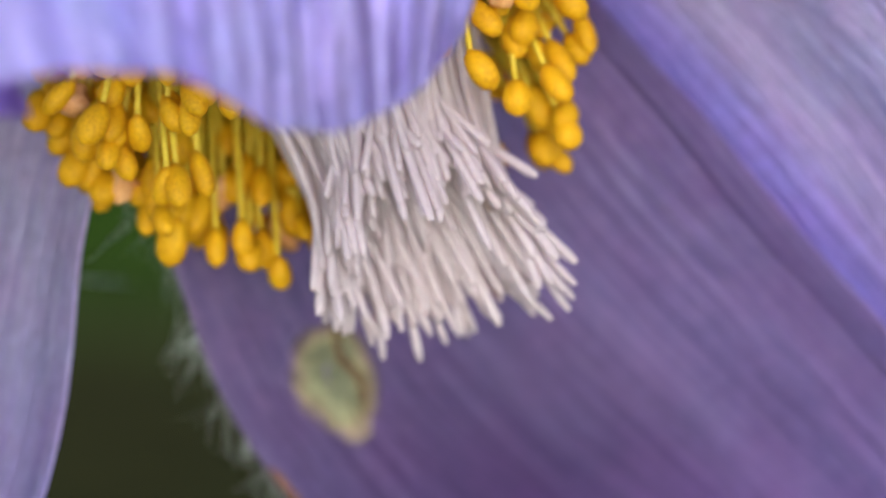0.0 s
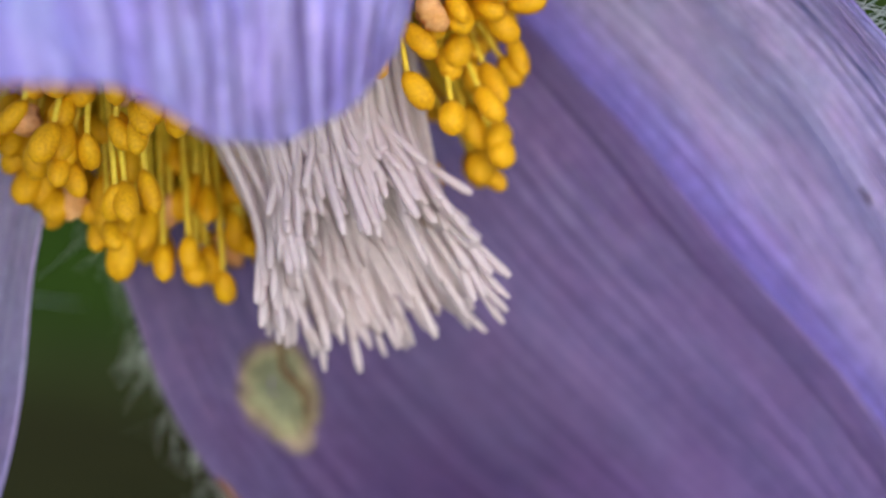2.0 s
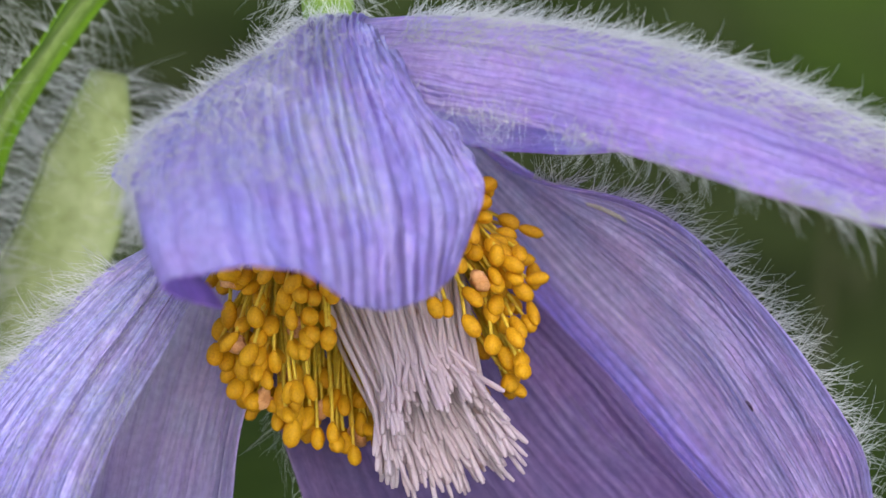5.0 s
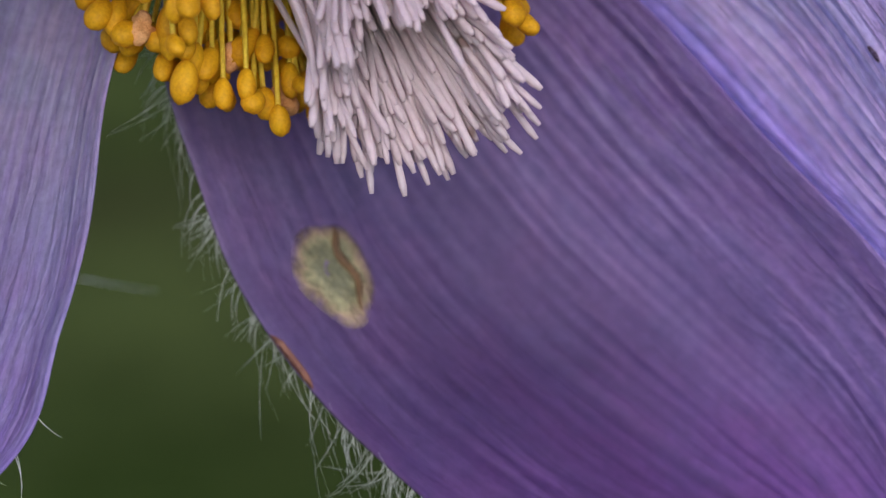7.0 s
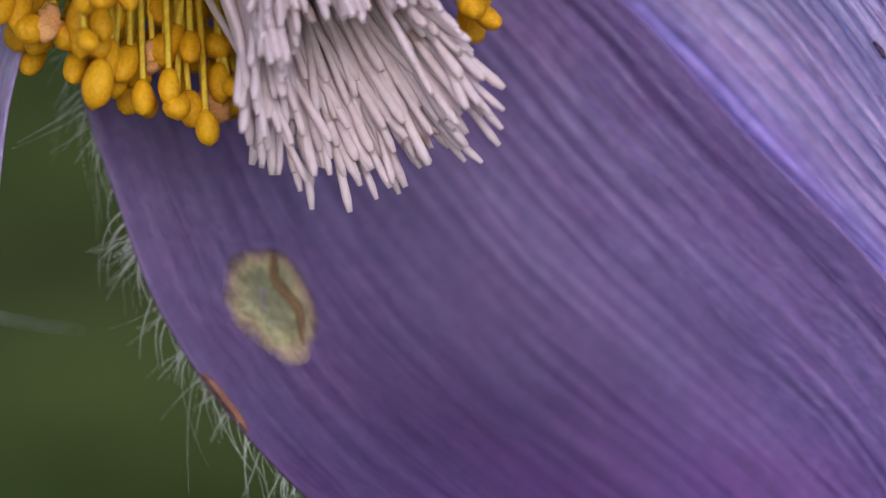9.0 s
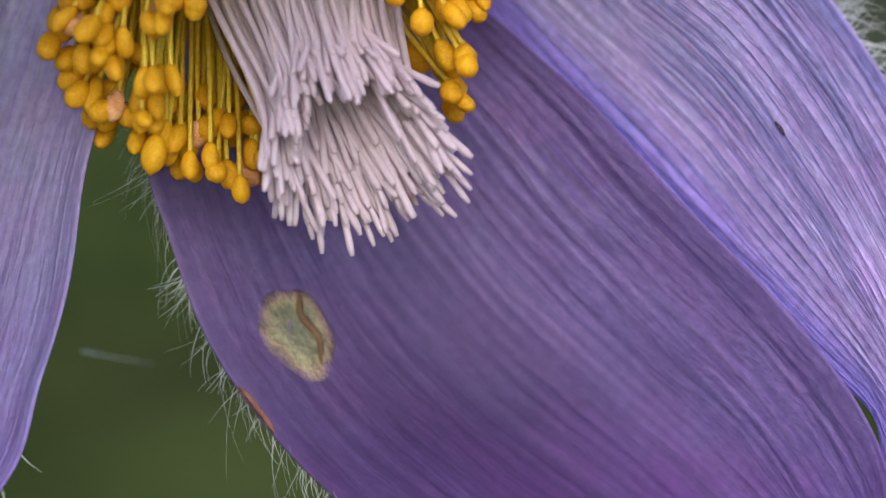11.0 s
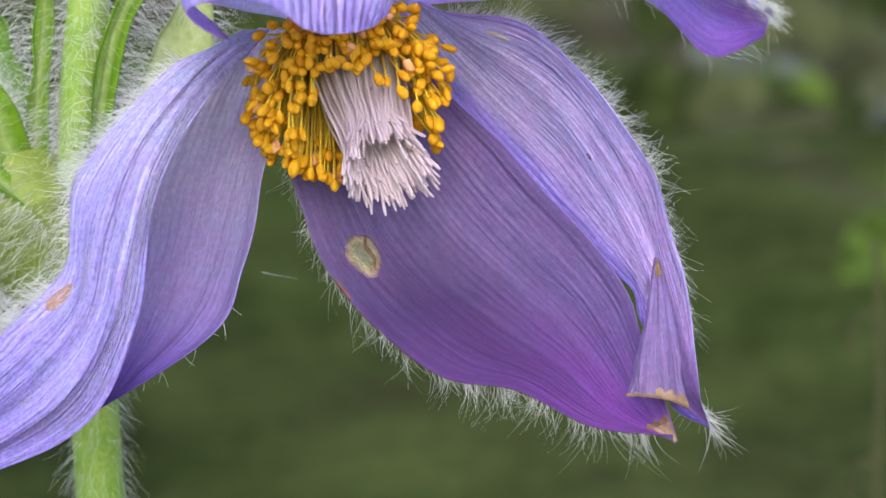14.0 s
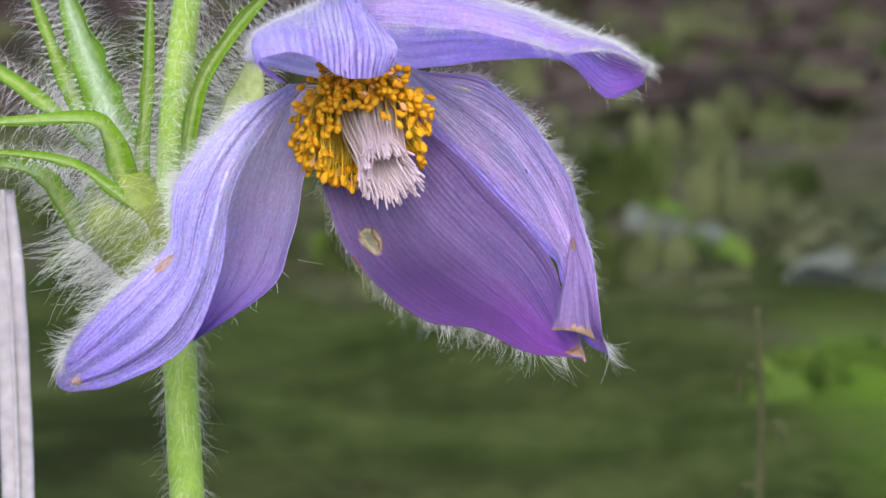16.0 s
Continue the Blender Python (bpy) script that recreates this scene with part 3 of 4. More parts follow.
def clod(name, place, size, material, label, category, seed):
    """An uneven lump of earth resting on the ground."""
    r = np.random.default_rng(seed)
    bm = bmesh.new()
    bmesh.ops.create_icosphere(bm, subdivisions=4, radius=1.0)
    waves = r.normal(size=(9, 3)) * np.linspace(1.2, 7, 9)[:, None]
    for v in bm.verts:
        k = 1 + sum(0.16 / (1 + 0.4 * i) * math.sin(v.co.dot(Vector(w)) + i) for i, w in enumerate(waves))
        v.co = Vector((v.co.x * size[0], v.co.y * size[1], max(v.co.z, -0.15) * size[2])) * k
    me = bpy.data.meshes.new(name)
    bm.to_mesh(me)
    bm.free()
    me.materials.append(material)
    me.polygons.foreach_set("use_smooth", [True] * len(me.polygons))
    ob = new(name, me)
    ob.location = place
    return tagged(ob, label, category)


clod("earth_mound", (0.150, 2.60, -0.01), (0.055, 0.05, 0.050), SOIL, "dark brown earth mound lying among the distant grass", "mound", 8)

# ---- the flower ----
flower = top("pasque_flower", Vector((-2.7, 2.3, 0)) * CM, "nodding violet pasque flower, hairy stem rooted in the meadow", "flower")


# rails of the petals, in flower centimetres: left edge, midrib, right edge, from claw to tip
A_L = [(0.15, 1.60, 1.86), (-0.08, 1.16, 1.20), (-0.39, 0.62, 0.37), (-0.22, 0.35, -0.37), (0.00, 0.20, -0.90), (0.52, -0.12, -1.49), (1.26, -0.34, -2.02), (2.08, -0.53, -2.15), (2.88, -0.82, -2.49), (3.78, -0.98, -2.56)]
A_M = [(0.42, 1.75, 1.85), (0.56, 1.50, 0.87), (0.70, 1.26, 0.24), (1.01, 1.07, -0.32), (1.40, 0.96, -0.81), (1.83, 0.76, -1.21), (2.33, 0.48, -1.59), (2.78, 0.10, -1.94), (3.23, -0.50, -2.34), (3.79, -1.00, -2.63)]
A_R = [(0.78, 1.71, 1.82), (1.20, 1.32, 0.98), (1.58, 0.98, 0.62), (1.98, 0.62, 0.30), (2.40, 0.38, -0.13), (2.86, 0.13, -0.59), (3.19, -0.16, -0.96), (3.33, -0.32, -1.23), (3.43, -0.51, -1.50), (3.64, -0.87, -2.07), (3.83, -1.00, -2.62)]
B_L = [(0.48, 1.85, 1.84), (0.98, 1.65, 1.00), (1.48, 1.50, 0.44), (2.04, 1.25, -0.11), (2.61, 0.85, -0.64), (3.17, 0.20, -1.03), (3.43, -0.05, -1.30), (3.55, -0.30, -1.68), (3.78, -0.50, -2.34), (4.22, -0.50, -2.61)]
B_M = [(0.70, 1.80, 1.99), (1.42, 1.50, 1.43), (2.06, 1.10, 0.96), (2.59, 0.65, 0.54), (2.98, 0.30, 0.05), (3.32, 0.05, -0.48), (3.55, -0.15, -0.95), (3.73, -0.35, -1.47), (3.92, -0.50, -2.14), (4.23, -0.50, -2.62)]
B_R = [(0.92, 1.39, 1.91), (1.32, 0.53, 1.79), (1.96, 0.12, 1.82), (2.51, -0.31, 1.60), (3.09, -0.60, 0.98), (3.56, -0.42, 0.25), (3.80, -0.13, -0.61), (3.98, -0.25, -1.35), (4.05, -0.49, -2.15), (4.20, -0.50, -2.66)]
C_N = [(-0.03, 0.20, 2.63), (0.56, -0.50, 2.61), (1.29, -1.00, 2.60), (2.11, -1.75, 2.56), (2.89, -2.00, 2.37), (3.57, -1.90, 2.20), (4.25, -1.70, 2.21), (4.81, -1.50, 1.96)]
C_M = [(0.12, 0.70, 2.88), (0.71, 0.00, 3.06), (1.35, -0.40, 3.12), (2.16, -0.70, 3.04), (2.95, -0.90, 2.82), (3.65, -1.10, 2.54), (4.29, -1.30, 2.23), (4.82, -1.50, 1.95)]
C_F = [(0.43, 1.30, 2.40), (0.88, 1.20, 1.87), (1.53, 0.90, 1.92), (2.27, 0.60, 1.98), (3.00, 0.10, 2.03), (3.59, -0.50, 2.00), (4.20, -1.00, 1.48), (4.74, -1.35, 1.69)]
E_L = [(-0.87, 0.40, 1.65), (-1.53, -0.20, 1.29), (-2.18, -0.30, 0.71), (-2.62, -0.40, 0.21), (-2.71, -0.60, -0.75), (-3.40, -0.70, -1.40), (-4.22, -0.60, -2.22), (-4.50, -0.62, -2.74)]
E_M = [(-0.72, 0.30, 1.66), (-1.26, -0.70, 1.24), (-1.79, -1.20, 0.53), (-2.11, -1.30, -0.33), (-2.35, -1.30, -1.21), (-2.90, -1.20, -1.92), (-3.73, -0.80, -2.59), (-4.53, -0.50, -3.00)]
E_R = [(-0.54, 0.20, 1.68), (-1.09, -0.87, 1.07), (-1.50, -1.30, 0.34), (-1.69, -1.40, -0.52), (-1.87, -1.41, -1.33), (-2.36, -1.32, -2.29), (-3.42, -1.08, -2.91), (-4.30, -0.55, -3.11)]
F_L = [(-0.73, 0.90, 1.62), (-1.33, 0.40, 1.03), (-1.77, 0.10, 0.16), (-1.93, -0.20, -0.71), (-2.06, -0.40, -1.40), (-2.37, -0.60, -2.32)]
F_M = [(-0.65, 1.00, 1.61), (-0.92, 0.70, 0.81), (-1.19, 0.35, -0.07), (-1.40, 0.02, -0.86), (-1.69, -0.28, -1.53), (-2.37, -0.60, -2.32)]
F_R = [(-0.42, 1.10, 1.60), (-0.45, 0.41, 0.76), (-0.63, -0.07, -0.02), (-0.77, -0.52, -0.83), (-1.13, -0.73, -1.50), (-2.37, -0.60, -2.32)]
G_L = [(3.60, -0.45, -0.74), (3.51, -0.75, -1.25), (3.39, -0.95, -1.73), (3.30, -1.05, -2.13)]
G_M = [(3.62, -0.50, -0.73), (3.63, -0.85, -1.23), (3.62, -1.05, -1.66), (3.63, -1.10, -2.14)]
G_R = [(3.64, -0.45, -0.74), (3.77, -0.65, -1.27), (3.86, -0.80, -1.72), (3.95, -0.85, -2.31)]
D_L = [(-0.45, 1.1, 1.70), (-1.10, 0.4, 1.92), (-1.65, -0.5, 2.15), (-1.84, -1.1, 2.10), (-1.80, -1.8, 1.88), (-1.60, -2.35, 1.76)]
D_M = [(0.2, 1.2, 2.6), (-0.1, 0.2, 2.98), (-0.15, -0.8, 3.0), (-0.1, -1.6, 2.75), (0.05, -2.25, 2.3), (0.15, -2.55, 1.74)]
D_R = [(0.3, 1.2, 2.4), (0.45, 0.3, 2.6), (0.58, -0.6, 2.62), (0.80, -1.3, 2.42), (0.88, -1.9, 2.1), (0.62, -2.35, 1.80)]


def world_cm(p):
    return np.asarray(p) * CM + np.array(LIFT)


def sheet_at(g, n, u, v, lift=0.0):
    """A place on a petal sheet, lifted off it by that many centimetres."""
    nv, nu = g.shape[:2]
    x, y = np.clip(u, 0, 1) * (nu - 1), np.clip(v, 0, 1) * (nv - 1)
    i, j = min(int(x), nu - 2), min(int(y), nv - 2)
    a, b = x - i, y - j

    def mixed(q):
        return (q[j, i] * (1 - a) + q[j, i + 1] * a) * (1 - b) + (q[j + 1, i] * (1 - a) + q[j + 1, i + 1] * a) * b

    return mixed(g) + mixed(n) * lift


def nearest_uv(g, place):
    d = np.linalg.norm((g - np.asarray(place)) * (1, 0.15, 1), axis=-1)
    j, i = np.unravel_index(d.argmin(), d.shape)
    return i / (g.shape[1] - 1), j / (g.shape[0] - 1)


def fringe(owner, g, n, seed, edges, length, lean=0.6, v0=0.12, face=0, face_len=0.2, face_u=(0.05, 0.95), face_v=0.99, curl=1.1, sweep=(0, 0, -0.5), radius=0.0027, clump=4):
    """Silky hairs that stand off the petal's margins and outer face. edges: hairs on each margin (0 left, 1 right, 2 tip)."""
    r = np.random.default_rng(seed)
    nv, nu = g.shape[:2]
    roots, ways, lens = [], [], []
    for e, count in edges.items():
        for i in range(count):
            inset = abs(r.normal()) * 0.03
            if i % clump == 0:
                place, turn = r.random(), (r.uniform(0.1, 0.8), r.uniform(0.4, 1.1), r.uniform(0.0, lean * 1.3))
            at = np.clip(place + r.normal() * (0.007 if clump > 1 else 0), 0, 1)
            if e == 2:
                u, v = at, 1 - abs(r.normal()) * 0.015
                out = g[-1, int(u * (nu - 1))] - g[-4, int(u * (nu - 1))]
            else:
                v = v0 + (0.975 - v0) * at
                u = inset if e == 0 else 1 - inset
                j = int(v * (nv - 1))
                out = (g[j, 0] - g[j, 6]) if e == 0 else (g[j, -1] - g[j, -7])
            along = sheet_at(g, n, u, min(v + 0.04, 1)) - sheet_at(g, n, u, v - 0.02)
            nn = n[min(int(v * (nv - 1)), nv - 1), int(u * (nu - 1))]
            out = out / (np.linalg.norm(out) + 1e-9)
            along = along / (np.linalg.norm(along) + 1e-9)
            roots.append(sheet_at(g, n, u, v, -0.008))
            ways.append(out * turn[0] - nn * turn[1] + along * turn[2] + r.normal(size=3) * 0.13)
            lens.append(length * r.uniform(0.35, 1.15) * (0.75 + 0.5 * v))
    for _ in range(face):
        u, v = r.uniform(*face_u), r.uniform(0.1, face_v)
        along = sheet_at(g, n, u, min(v + 0.04, 1)) - sheet_at(g, n, u, v - 0.02)
        along = along / (np.linalg.norm(along) + 1e-9)
        nn = n[int(v * (nv - 1)), int(u * (nu - 1))]
        roots.append(sheet_at(g, n, u, v, -0.008))
        ways.append(along * r.uniform(0.4, 1.2) - nn * r.uniform(0.2, 0.7) + r.normal(size=3) * 0.2)
        lens.append(face_len * r.uniform(0.4, 1.1))
    v, f = hairs(roots, ways, lens, radius, r, curl, steps=8, sweep=sweep, clump=clump)
    return child("hair_fringe", v, f, HAIR, owner, "silky white hairs", "stuff")


def forward_folds(u, v):
    """The forward petal's margin bulges towards the front on one side, and that side's edge rolls under."""
    bulge = np.exp(-(((u - 0.26) / 0.14) ** 2)) * v**3
    roll = np.clip(1 - u / 0.20, 0, 1) ** 1.5 * np.clip((v - 0.3) / 0.5, 0, 1)
    at = (0, 0.15, 0.3, 0.4, 0.5, 0.6, 0.7, 0.8, 0.9, 1)
    rim = np.stack([np.interp(u, at, d) for d in ((-0.10, -0.12, -0.02, 0, 0, 0, 0.11, 0.16, 0.15, 0), (-0.25, -0.45, -0.43, -0.35, -0.25, -0.1, 0.2, 0.55, 0.9, 1.1), (0.20, 0.28, 0.29, 0.22, 0.12, 0.12, 0.08, 0.02, 0, 0.15))], -1)
    reach = np.clip((v - 0.4) / 0.48, 0, 1)
    rim = rim * (reach * reach * (3 - 2 * reach))[..., None]
    return bulge[..., None] * np.array((0, -0.40, 0.12)) + roll[..., None] * np.array((1.05, 0.30, -0.14)) + rim


def long_folds(u, v):
    """Soft creases that run along the long petal."""
    h = sum(a * np.exp(-(((u - c - 0.05 * np.sin(4 * v)) / w) ** 2)) for c, w, a in ((0.66, 0.06, 0.11), (0.50, 0.07, -0.07), (0.36, 0.05, 0.05), (0.22, 0.06, 0.09)))
    h = h * np.clip(v * 6, 0, 1) * np.clip((1 - v) * 6, 0, 1)
    return h[..., None] * np.array((0.1, -1.0, 0.1))


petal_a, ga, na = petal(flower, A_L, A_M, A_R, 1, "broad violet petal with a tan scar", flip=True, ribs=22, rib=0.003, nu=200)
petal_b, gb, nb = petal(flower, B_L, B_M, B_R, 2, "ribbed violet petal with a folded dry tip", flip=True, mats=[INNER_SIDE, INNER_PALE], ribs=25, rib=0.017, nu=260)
petal_c, gc, nc = petal(flower, C_N, C_M, C_F, 3, "hairy spreading violet petal, curled tip", mats=[INNER_PINK, OUTER], rib=0.004)
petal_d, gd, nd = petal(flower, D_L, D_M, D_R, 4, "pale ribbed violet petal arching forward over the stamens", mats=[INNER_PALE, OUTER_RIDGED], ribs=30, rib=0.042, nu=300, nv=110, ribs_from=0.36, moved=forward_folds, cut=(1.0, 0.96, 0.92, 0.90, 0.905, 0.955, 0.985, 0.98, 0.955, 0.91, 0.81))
petal_e, ge, ne = petal(flower, E_L, E_M, E_R, 5, "long pale violet petal with reflexed tip", mats=[INNER, OUTER_LONG], ribs=20, rib=0.009, nu=180, ripple=0.018, moved=long_folds)
F_L = [(x - 0.16 * (0 < i < len(F_L) - 1), y, z) for i, (x, y, z) in enumerate(F_L)]
petal_f, gp, np_ = petal(flower, F_L, F_M, F_R, 6, "greyish violet petal seen from inside", flip=True, mats=[INNER_GREY, INNER_GREY], rib=0.003)

fringe(petal_a, ga, na, 11, {0: 640}, 0.27, lean=0.9, curl=1.9, sweep=(0, 0, -1.1), clump=5, radius=0.0020)
fringe(petal_b, gb, nb, 12, {1: 950, 2: 8}, 0.30, lean=0.9, radius=0.0022)
fringe(petal_c, gc, nc, 13, {0: 500, 1: 120}, 0.30, face=4200, face_len=0.26, face_u=(0.2, 0.75), lean=1.0)
fringe(petal_d, gd, nd, 14, {0: 120}, 0.18, face=3200, face_len=0.20, face_u=(0.04, 0.6), face_v=0.8)
fringe(petal_e, ge, ne, 15, {0: 1300}, 0.32, lean=0.9)
fringe(petal_e, ge, ne, 17, {}, 0.3, face=2600, face_len=0.13, radius=0.0014)
fringe(petal_f, gp, np_, 16, {1: 9}, 0.22, v0=0.6, clump=1)

DEW = Mat("dew")
DEW.b.inputs["Base Color"].default_value = (0.95, 0.97, 1, 1)
DEW.b.inputs["Roughness"].default_value, DEW.b.inputs["IOR"].default_value, DEW.b.inputs["Transmission Weight"].default_value = 0.02, 1.33, 1.0


def dew(owner, g, n, count, seed, vmax):
    """Tiny drops of water clinging to the hairs of the outer face."""
    r = np.random.default_rng(seed)
    verts, faces = [], []
    for _ in range(count):
        c, rad = sheet_at(g, n, r.uniform(0.08, 0.9), r.uniform(0.15, vmax), -0.014), r.uniform(0.006, 0.015)
        s = np.linspace(-1, 1, 6)
        v, f = tube(world_cm(c[None] + np.array((0, 0, 1.0))[None] * s[:, None] * rad), rad * np.sqrt(np.clip(1 - s**2, 0.02, 1)) * CM, 8)
        faces += [tuple(x + len(verts) for x in q) for q in f]
        verts += list(v)
    child("dew", verts, faces, DEW.m, owner, "tiny clear dew drops", "stuff")


dew(petal_d, gd, nd, 60, 71, 0.85)
dew(petal_e, ge, ne, 40, 72, 0.6)

# folded dry tip over the ribbed petal
flap, gg, ng = petal(flower, G_L, G_M, G_R, 7, "", flip=True, name="folded_tip", mats=[FLAP, FLAP], nu=24, nv=30, ribs=6, rib=0.004, wave=0.006)


def strip(owner, g, n, v0, v1, name, material, label, u0=0.0, u1=1.0, seed=0, lift=0.012):
    """A dry, uneven band that lies on a petal sheet."""
    r = np.random.default_rng(seed)
    nu, nv = 18, 5
    verts = []
    for side in (lift, -lift):
        for j in range(nv):
            for i in range(nu):
                u = u0 + (u1 - u0) * i / (nu - 1)
                edge = v0 + (v1 - v0) * (0.25 * math.sin(i * 1.1 + seed) + 0.12 * math.sin(i * 2.7)) * (1 - j / (nv - 1))
                verts.append(sheet_at(g, n, u, edge + (v1 - edge) * j / (nv - 1), side))
    faces = []
    for b in (0, nu * nv):
        for j in range(nv - 1):
            for i in range(nu - 1):
                p = b + j * nu + i
                q = (p, p + 1, p + nu + 1, p + nu)
                faces.append(q if b else q[::-1])
    return child(name, np.array(verts) * CM + np.array(LIFT), faces, material, owner, label)


strip(flap, gg, ng, 0.93, 1.0, "dry_edge", DRY, "withered tan edge", 0.45, 1.0, seed=2)
strip(flap, gg, ng, 0.975, 1.0, "dry_edge", DRY, "withered tan edge", 0.0, 0.46, seed=4)
strip(flap, gg, ng, 0.985, 1.0, "dark_line", SCAR_RIM, "dark cracked line", seed=2, lift=0.016)
strip(flap, gg, ng, 0.03, 0.12, "dry_spot", SCAR_RIM, "withered brown edge", 0.4, 0.9, seed=5)
strip(petal_a, ga, na, 0.955, 1.0, "dry_tip", DRY, "withered tan tip", 0.40, 1.0, seed=1)
strip(petal_a, ga, na, 0.950, 0.960, "dark_line", SCAR_RIM, "dark cracked line", 0.35, 0.95, seed=1, lift=0.016)


def scar(owner, g, n, place, half_u, half_v, tilt, lift, label, crack=True, seed=0, side=1):
    """A healed oval wound: a bumpy tan patch with a raised rim and a dark crack."""
    r = np.random.default_rng(seed)
    u0, v0 = nearest_uv(g, place)
    pu = (sheet_at(g, n, u0 + 0.02, v0) - sheet_at(g, n, u0 - 0.02, v0)) / 0.04
    pv = (sheet_at(g, n, u0, v0 + 0.02) - sheet_at(g, n, u0, v0 - 0.02)) / 0.04
    lu, lv = np.linalg.norm(pu), np.linalg.norm(pv)
    c = pu @ pv / (lu * lv)

    def on_sheet(x, y, h):
        a = x / (lu * math.sqrt(1 - c * c))
        return sheet_at(g, n, u0 + a, v0 + (y - a * lu * c) / lv, h)

    rings, seg = 7, 40
    phase = r.uniform(0, 6, 3)
    verts, faces = [], []
    for j in range(rings):
        k = (j + 0.02) / (rings - 1)
        for i in range(seg):
            a = 2 * math.pi * i / seg
            wob = 1 + 0.05 * math.sin(3 * a + phase[0]) + 0.035 * math.sin(5 * a + phase[1])
            x, y = half_u * k * math.cos(a) * wob, half_v * k * math.sin(a) * wob
            x, y = x * math.cos(tilt) - y * math.sin(tilt), x * math.sin(tilt) + y * math.cos(tilt)
            h = lift * (1 - k**6) + 0.012 * math.exp(-((k - 0.82) / 0.12) ** 2) + 0.006 * math.sin(9 * x / half_u + 7 * y / half_v) * (1 - k)
            verts.append(on_sheet(x, y, h * side))
    for j in range(rings - 1):
        for i in range(seg):
            m = (i + 1) % seg
            faces.append((j * seg + i, (j + 1) * seg + i, (j + 1) * seg + m, j * seg + m))
    faces.append(tuple(range(seg)))
    ob = child("scar", np.array(verts) * CM + np.array(LIFT), faces, SCAR, owner, label, uvs=[(i / seg, j / (rings - 1)) for j in range(rings) for i in range(seg)])
    if crack:
        line = []
        for s in np.linspace(-0.8, 0.8, 12):
            x, y = half_u * (0.35 + 0.12 * math.sin(s * 6)) * (1 - 0.3 * s * s), half_v * s
            x, y = x * math.cos(tilt) - y * math.sin(tilt), x * math.sin(tilt) + y * math.cos(tilt)
            line.append(on_sheet(x, y, lift + 0.010))
        v, f = tube(np.array(line) * CM + np.array(LIFT), np.array([0.005, 0.016, 0.021, 0.018, 0.022, 0.024, 0.020, 0.022, 0.018, 0.016, 0.010, 0.004]) * CM, 6)
        child("crack", v, f, SCAR_RIM, ob, "dark brown crack")
    return ob


scar(petal_a, ga, na, (0.39, 0.40, -0.83), 0.235, 0.275, 0.25, 0.010, "oval tan scar with a dark crack", True, 1)
scar(petal_b, gb, nb, (1.88, 0.42, 1.52), 0.06, 0.18, 0.0, 0.010, "pale yellowish bruise", False, 2).data.materials[0] = SCAR_PALE
scar(petal_b, gb, nb, (2.89, 0.19, 0.25), 0.018, 0.05, 0.0, 0.004, "small dark puncture", False, 3).data.materials[0] = PUNCTURE

scar(petal_e, ge, ne, (-2.72, -0.65, -1.06), 0.10, 0.22, 0.3, 0.010, "brown bruise on the margin", False, 4, -1).data.materials[0] = BRUISE
scar(petal_e, ge, ne, (-4.20, -0.6, -2.93), 0.09, 0.11, 0.0, 0.010, "dry tan spot near the tip", False, 6, -1).data.materials[0] = BRUISE
scar(petal_a, ga, na, (0.18, 0.02, -1.14), 0.022, 0.17, 0.0, 0.010, "reddish brown dry margin", False, 5).data.materials[0] = REDBROWN

# the heart: styles and stamens
P0 = np.array((0.32, 0.80, 1.45))
MOUTH = np.array((0.75, -0.50, 0.20))
AX = (MOUTH - P0) / np.linalg.norm(MOUTH - P0)
S1 = np.cross((0, 0, 1.0), AX)
S1 /= np.linalg.norm(S1)
S2 = np.cross(AX, S1)


def around(a):
    return np.cos(a) * S1 + np.sin(a) * S2


STYLES = 400
rest_v, rest_f = [], []
STEPS = 16
